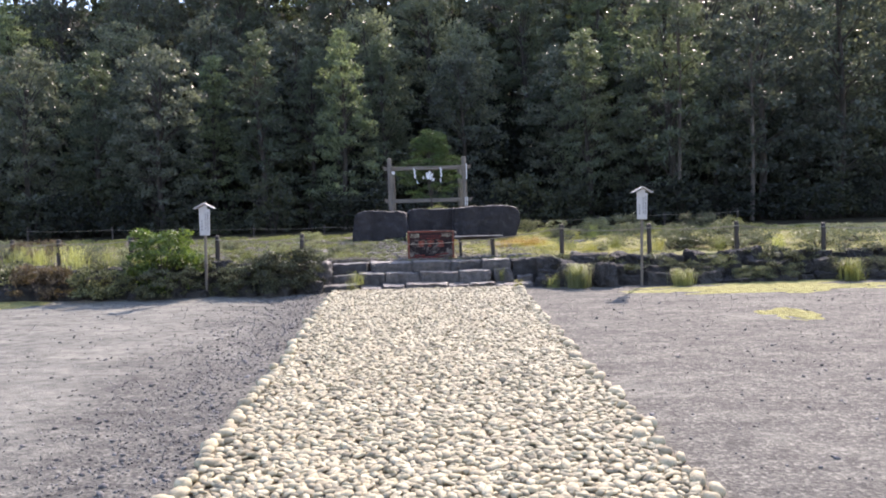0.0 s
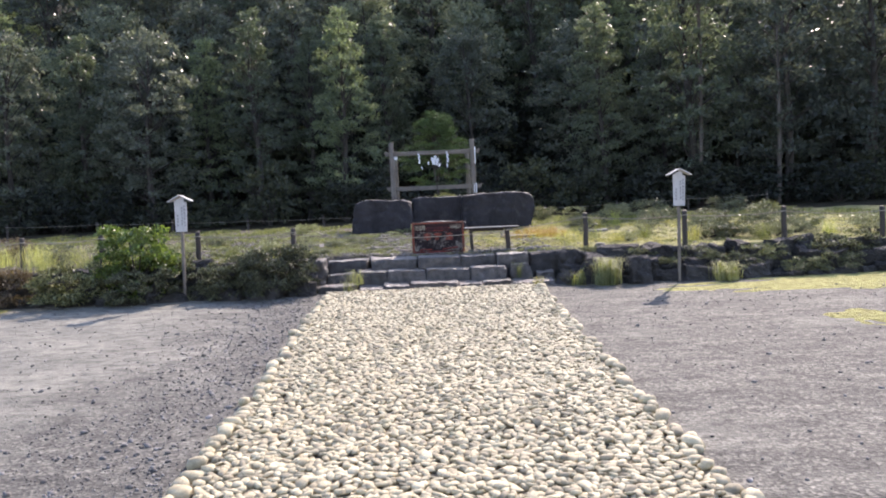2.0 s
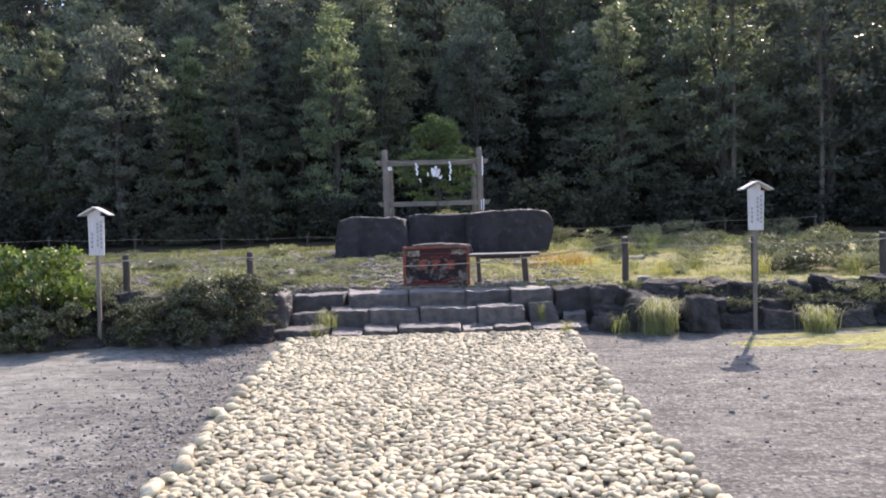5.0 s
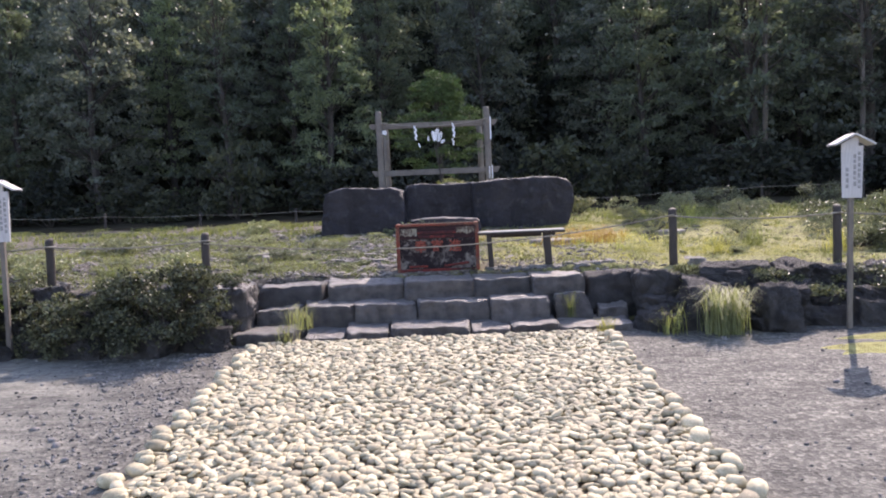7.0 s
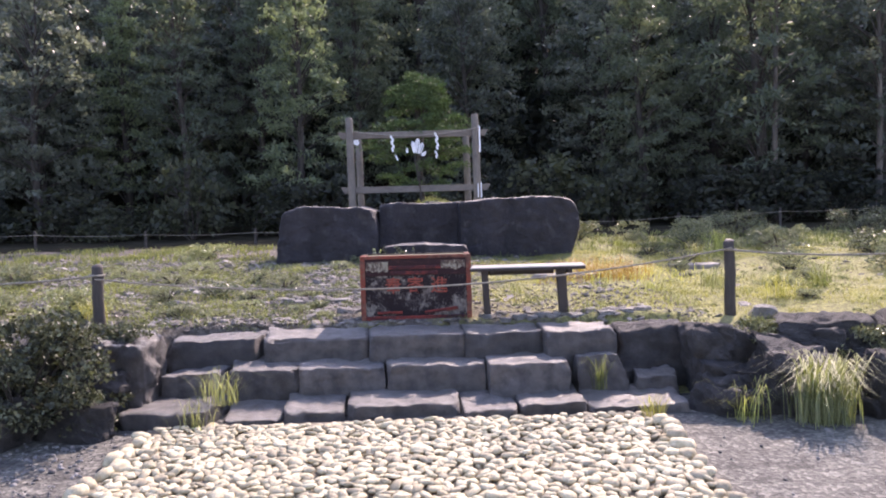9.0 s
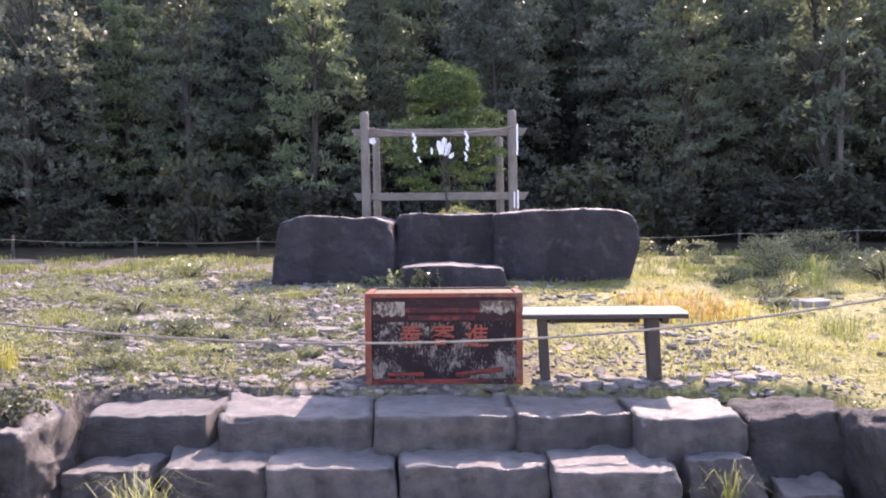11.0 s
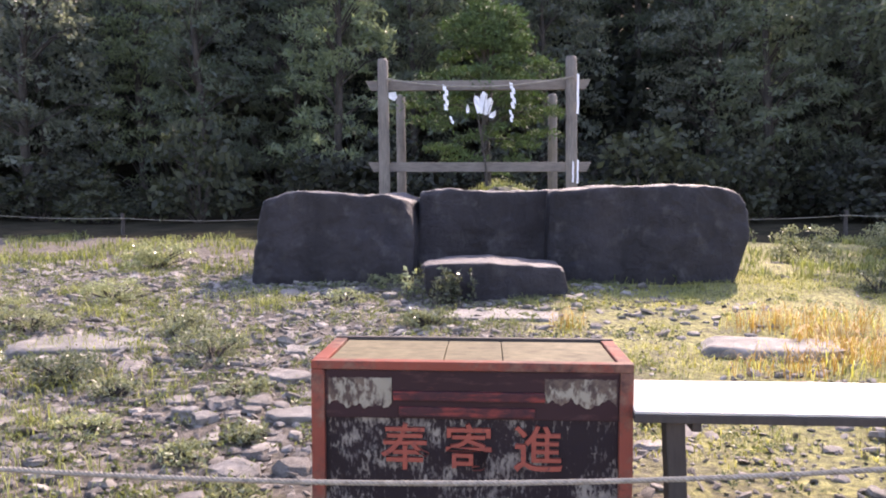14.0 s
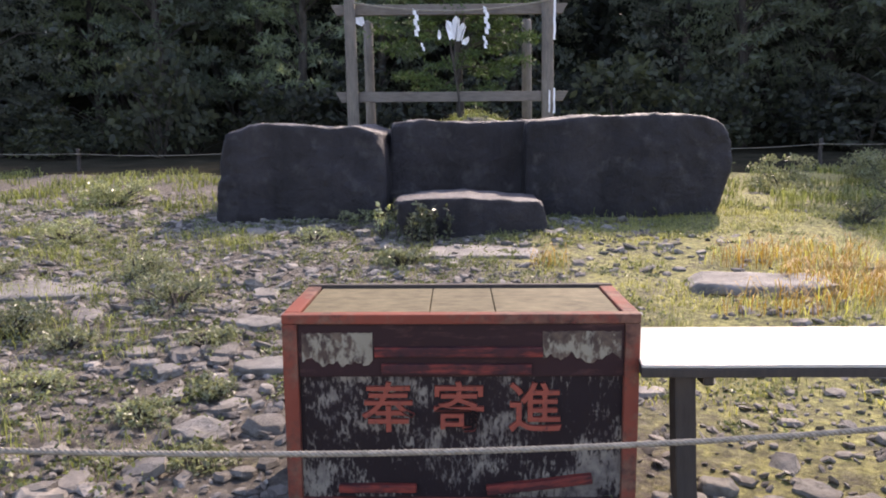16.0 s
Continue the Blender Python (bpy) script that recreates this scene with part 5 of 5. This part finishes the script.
# ---- sacred enclosure: four posts, two rails, rope and paper streamers ----
def enclosure():
    base = 1.42
    t = thing("sacred_enclosure", (0, 0, base), "weathered timber frame of four posts with straw rope and paper streamers", "shrine frame")
    for x, y, top in ((-1.03, 6.0, 2.90), (0.90, 6.0, 2.91), (-1.03, 7.6, 2.75), (0.84, 7.6, 2.75)):
        h = top - base
        pts = [(x, y, -0.1), (x, y, h * 0.5), (x, y, h - 0.035), (x, y, h - 0.008), (x, y, h)]
        p = part_mesh("post", tube_mesh("post", pts, [0.060, 0.058, 0.056, 0.046, 0.002], 14), WOOD_GREY, t, "rounded grey weathered post")
        p.matrix_basis = Matrix.Translation((x, y, 0)) @ pose(0, 0, 0, 0, -0.8, 0) @ Matrix.Translation((-x, -y, 0))
    for z, x0, x1 in ((2.625 - base, -1.235, 1.085), (1.785 - base, -1.21, 1.105)):
        bm = slab_bm(x0, x1, 6.03, 6.08, z - 0.05, z + 0.05, 0.006, None, 0.003, 6)
        for v in bm.verts:
            # ends sawn at a slant, longer above
            away = v.co.x - (x0 + x1) / 2
            near_end = max(0.0, min(1.0, (abs(away) - (x1 - x0) / 2 + 0.1) / 0.1))
            v.co.x -= math.copysign(0.055, away) * near_end * (z + 0.05 - v.co.z) / 0.1
        part("rail", bm, WOOD_RAIL, t, "grey plank rail with slanting ends")
    for x, z0, z1, w in ((0.945, 2.72, 2.32, 0.022), (0.952, 1.86, 1.62, 0.018), (0.905, 1.84, 1.63, 0.016)):
        V, F = [], []
        for k in range(5):
            f = k / 4
            V += [(x - w / 2 + 0.006 * math.sin(3 * k), 5.928 - 0.004 * (k % 2), z0 + (z1 - z0) * f - base), (x + w / 2 + 0.006 * math.sin(3 * k), 5.932, z0 + (z1 - z0) * f - base - 0.01)]
        F = [(2 * k, 2 * k + 1, 2 * k + 3, 2 * k + 2) for k in range(4)]
        part_mesh("paper_strip", mesh_np("paper_strip", V, F, False), PAPER, t, "long white paper strip")
    pts = sag_line((-1.0, 5.93, 2.68 - base), (0.9, 5.93, 2.69 - base), 0.09, 30)
    straw = part_mesh("straw_rope", tube_mesh("straw_rope", pts, [0.009] * 31, 6), ROPE, t, "thin straw rope")
    for x, z, n, s in ((-0.41, 2.62, 5, 1.0), (-0.34, 2.30, 2, 0.7), (0.27, 2.635, 5, 1.0), (0.265, 2.36, 3, 0.75)):
        V, F = [], []
        for k in range(n):
            x0, z0 = x + 0.016 * s * (k % 2) + 0.004 * k, z - base - k * 0.05 * s
            i = len(V)
            V += [(x0 - 0.017 * s, 5.925 - 0.004 * k, z0), (x0 + 0.017 * s, 5.925 - 0.008 * k, z0 - 0.012), (x0 + 0.024 * s, 5.918 - 0.004 * k, z0 - 0.068 * s), (x0 - 0.01 * s, 5.922 - 0.006 * k, z0 - 0.06 * s)]
            F.append((i, i + 1, i + 2, i + 3))
        part_mesh("paper_streamer", mesh_np("paper_streamer", V, F, False), PAPER, straw, "white zigzag paper streamer")
    for k, (x, z, w, h, a) in enumerate(((-0.05, 2.42, 0.055, 0.19, -16), (0.01, 2.44, 0.06, 0.23, 0), (0.06, 2.40, 0.06, 0.19, 14), (-0.15, 2.38, 0.03, 0.1, -8), (0.11, 2.32, 0.05, 0.1, 30), (-0.93, 2.52, 0.09, 0.10, 35))):
        V = [(-w / 2, 0, -h / 2), (w / 2, 0.01, -h / 2 + 0.02), (w * 0.62, 0.015, h / 2 - 0.03), (0.0, -0.01, h / 2), (-w * 0.6, 0.01, h / 2 - 0.05)]
        p = part_mesh("paper_offering", mesh_np("paper_offering", V, [(0, 1, 2, 3, 4)], False), PAPER, t, "folded white paper")
        p.matrix_basis = pose(x - 0.02, 5.96 + 0.012 * k, z - base, 0, a, 8 * (k - 2))


enclosure()


def tree_trunk(points, radii, limbs, sides=9):
    chunks = [tube_arrays(points, radii, sides)]
    for a, b, r in limbs:
        a, b = Vector(a), Vector(b)
        m = a.lerp(b, 0.55) + Vector((0, 0, 0.12 * (b - a).length))
        chunks.append(tube_arrays([a, m, b], [r, r * 0.65, r * 0.2], 5))
    return mesh_np("trunk", *merged(chunks))


def sacred_tree():
    r = np.random.default_rng(401)
    t = thing("sacred_tree", (0.05, 6.75, 1.44), "small dense evergreen tree inside the timber frame", "tree")
    C, R = [], []
    for z, rad, n in ((0.35, 0.50, 6), (0.65, 0.72, 12), (0.95, 0.82, 18), (1.22, 0.84, 24), (1.42, 0.74, 18), (1.56, 0.44, 9), (1.71, 0.43, 15), (1.85, 0.44, 18), (1.98, 0.36, 13), (2.06, 0.20, 5)):
        for _ in range(n):
            a, d = r.uniform(0, 6.28), rad * math.sqrt(r.uniform(0.15, 1))
            C.append((-0.05 + math.cos(a) * d, math.sin(a) * d * 0.8, z + r.normal(0, 0.08)))
            R.append(r.uniform(0.12, 0.22))
    C = np.array(C)
    P, N = clump_points(C, np.array(R), 130, 402, 0.6)
    part_mesh("crown", mesh_np("crown", *leaf_cards(P, N, 0.06, 403, 0.26)), LEAF_SACRED, t)
    limbs = [((0, 0, 0.4 + 0.5 * float(c[2])), tuple(c), 0.012) for c in C[::5]]
    part_mesh("trunk", tree_trunk([(0, 0, -0.2), (-0.02, 0, 0.5), (-0.06, 0, 1.2), (-0.05, 0, 2.0)], [0.05, 0.04, 0.03, 0.012], limbs), BARK, t)
    # the offered branch set before it
    b = thing("offered_branch", (0.04, 5.98, 1.46), "bare cut branch standing among folded papers", "branch")
    part_mesh("stem", tree_trunk([(0, 0, 0.0), (-0.02, 0, 0.3), (-0.09, 0, 0.75), (-0.12, 0, 0.95)], [0.014, 0.012, 0.009, 0.004], [((-0.06, 0, 0.6), (0.06, -0.02, 1.05), 0.006), ((-0.07, 0, 0.65), (-0.02, -0.03, 1.08), 0.006), ((-0.04, 0, 0.5), (0.14, -0.02, 0.9), 0.005)], 6), BARK, b)


sacred_tree()
tagged(patch("mound_grass", [(0.2, 5.9, 0.35, 0.3), (0.1, 6.4, 0.5, 0.4)], 0.05, GRASS, "green grass on the mound under the frame", "grass", 190, 1500, 0.004, 0.6))


# ---- the woods behind ----
def wood_tree(h, spread, clumps, per, leaf, material, seed, low, conifer):
    r = np.random.default_rng(seed)
    t = thing("woodland_tree", (0, 0, 0), "tall dark evergreen tree in the shaded woods", "tree", "woodland trees")
    u = r.random(clumps)
    z = low + (h - low) * u
    if conifer:
        rad = spread * (1.02 - u) ** 0.75 + 0.15
    else:
        rad = spread * np.sqrt(np.maximum(1 - (u * 1.25 - 0.45) ** 2 * 1.35, 0.05))
    a, d = r.uniform(0, 6.28, clumps), np.sqrt(r.uniform(0.12, 1, clumps))
    C = np.stack([np.cos(a) * d * rad, np.sin(a) * d * rad, z], 1)
    C += r.normal(0, 0.18, C.shape)
    R = r.uniform(0.32, 0.62, clumps) * (0.8 if conifer else 1.0)
    P, N = clump_points(C, R, per, seed + 1, 0.35 if conifer else 0.7)
    part_mesh("crown", mesh_np("crown", *leaf_cards(P, N, leaf, seed + 2, 0.32 if conifer else 0.5)), material, t)
    limbs = [((0.02, 0, max(0.4, float(c[2]) * 0.86 - 0.3)), tuple(c), 0.035) for c in C[::5]]
    zs = np.linspace(-0.3, h * 0.97, 9)
    pts = [(0.12 * math.sin(0.6 * q + seed), 0.1 * math.cos(0.5 * q + seed), q) for q in zs]
    part_mesh("trunk", tree_trunk(pts, [0.02 + 0.16 * (1 - k / 8) for k in range(9)], limbs), BARK, t)
    return t


def woods():
    kinds = [wood_tree(9.6, 2.5, 200, 38, 0.20, LEAF_WOODS, 500, 1.7, False), wood_tree(10.2, 2.3, 200, 38, 0.20, LEAF_WOODS, 510, 2.0, False),
             wood_tree(10.6, 2.3, 215, 36, 0.22, LEAF_CEDAR, 520, 1.5, True), wood_tree(9.9, 2.7, 205, 38, 0.20, LEAF_WOODS, 530, 1.9, False),
             wood_tree(11.2, 2.2, 215, 36, 0.22, LEAF_CEDAR, 540, 1.8, True)]
    spots = []
    for row, (y, n, x0, x1) in enumerate(((14.3, 13, -18, 18), (16.8, 13, -20, 20), (19.4, 12, -21, 21), (22.2, 12, -24, 24), (25.5, 11, -26, 26), (31.0, 11, -30, 30))):
        for k in range(n):
            x = x0 + (x1 - x0) * (k + 0.5 * (row % 2)) / (n - 1)
            spots.append((x + rng.normal(0, 0.35), y + rng.normal(0, 0.3), (0.66, 0.68, 0.76, 0.9, 1.12, 1.3)[row] * (1.42 if row == 0 and x > 6 else 1.0)))
    spots = [p for p in spots if not (p[1] < 15.6 and abs(p[0] - 0.3) < 3.2)]
    used = [False] * len(kinds)
    for i, (x, y, s) in enumerate(spots):
        k = int(rng.integers(len(kinds))) if i >= len(kinds) else i
        s *= rng.uniform(0.94, 1.05)
        m = pose(x, y, low_z(x, y) - 0.05, rng.normal(0, 1.5), rng.normal(0, 1.5), rng.uniform(0, 360))
        if not used[k]:
            used[k] = True
            kinds[k].matrix_basis = m
            kinds[k].scale = (s, s, s)
        else:
            copy_thing(kinds[k], m).scale = (s, s, s)


woods()


def slender_tree(at, h, seed, lean):
    """A thin pale stem, bare below, with a loose crown high up and a few leafy shoots."""
    r = np.random.default_rng(seed)
    t = thing("slender_tree", at, "slender tree with a loose crown at the edge of woods", "tree", "slender trees")
    n = 46
    u = np.concatenate([r.uniform(0.5, 1.0, n - 12), r.uniform(0.2, 0.5, 12)])
    a, d = r.uniform(0, 6.28, n), r.uniform(0.2, 1.0, n) * np.where(u > 0.5, 1.25, 0.5)
    C = np.stack([np.cos(a) * d + lean * u * h, np.sin(a) * d, u * h], 1)
    P, N = clump_points(C, r.uniform(0.2, 0.42, n), 44, seed + 1, 0.6)
    part_mesh("crown", mesh_np("crown", *leaf_cards(P, N, 0.12, seed + 2, 0.45)), LEAF_WOODS, t)
    limbs = [((lean * c[2] * 0.85, 0, float(c[2]) * 0.85), tuple(c), 0.02) for c in C[::2]]
    pts = [(lean * q * h + 0.05 * math.sin(5 * q + seed), 0.04 * math.cos(4 * q), q * h) for q in np.linspace(-0.03, 1, 9)]
    part_mesh("trunk", tree_trunk(pts, [0.085 - 0.008 * k for k in range(9)], limbs), BARK_PALE, t)


slender_tree((11.3, 13.0, low_z(11.3, 13.0)), 7.5, 811, 0.015)
slender_tree((8.9, 13.2, low_z(8.9, 13.2)), 8.0, 821, -0.01)


def thicket():
    # undergrowth along the edge of the woods, canopy shade put into its leaf colour
    r = np.random.default_rng(601)
    for i in range(42):
        x, y = -17.5 + (i % 21) * 1.75 + r.normal(0, 0.25), 12.5 + (i // 21) * 1.5 + r.normal(0, 0.4)
        s = r.uniform(0.8, 1.35)
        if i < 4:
            kind = shrub("undergrowth_shrub", (x, y, low_z(x, y) - 0.05), 1.0, 0.8, 1.7, 0.135, LEAF_UNDER, "evergreen undergrowth coloured dark for shade at the edge of the woods", 610 + 5 * i, 32, 32, 0.6)
            kinds.append(kind)
        else:
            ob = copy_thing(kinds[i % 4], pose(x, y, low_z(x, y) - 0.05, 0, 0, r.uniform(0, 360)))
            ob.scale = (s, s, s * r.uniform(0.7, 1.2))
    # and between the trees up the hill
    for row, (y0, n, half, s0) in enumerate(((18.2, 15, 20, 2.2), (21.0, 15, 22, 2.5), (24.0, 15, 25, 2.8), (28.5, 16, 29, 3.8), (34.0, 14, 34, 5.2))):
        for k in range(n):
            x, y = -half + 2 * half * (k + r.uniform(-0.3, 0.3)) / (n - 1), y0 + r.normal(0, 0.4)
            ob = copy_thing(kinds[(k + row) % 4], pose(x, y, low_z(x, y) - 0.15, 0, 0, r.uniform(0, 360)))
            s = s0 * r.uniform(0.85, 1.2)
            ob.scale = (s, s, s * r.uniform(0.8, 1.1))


kinds = []
thicket()
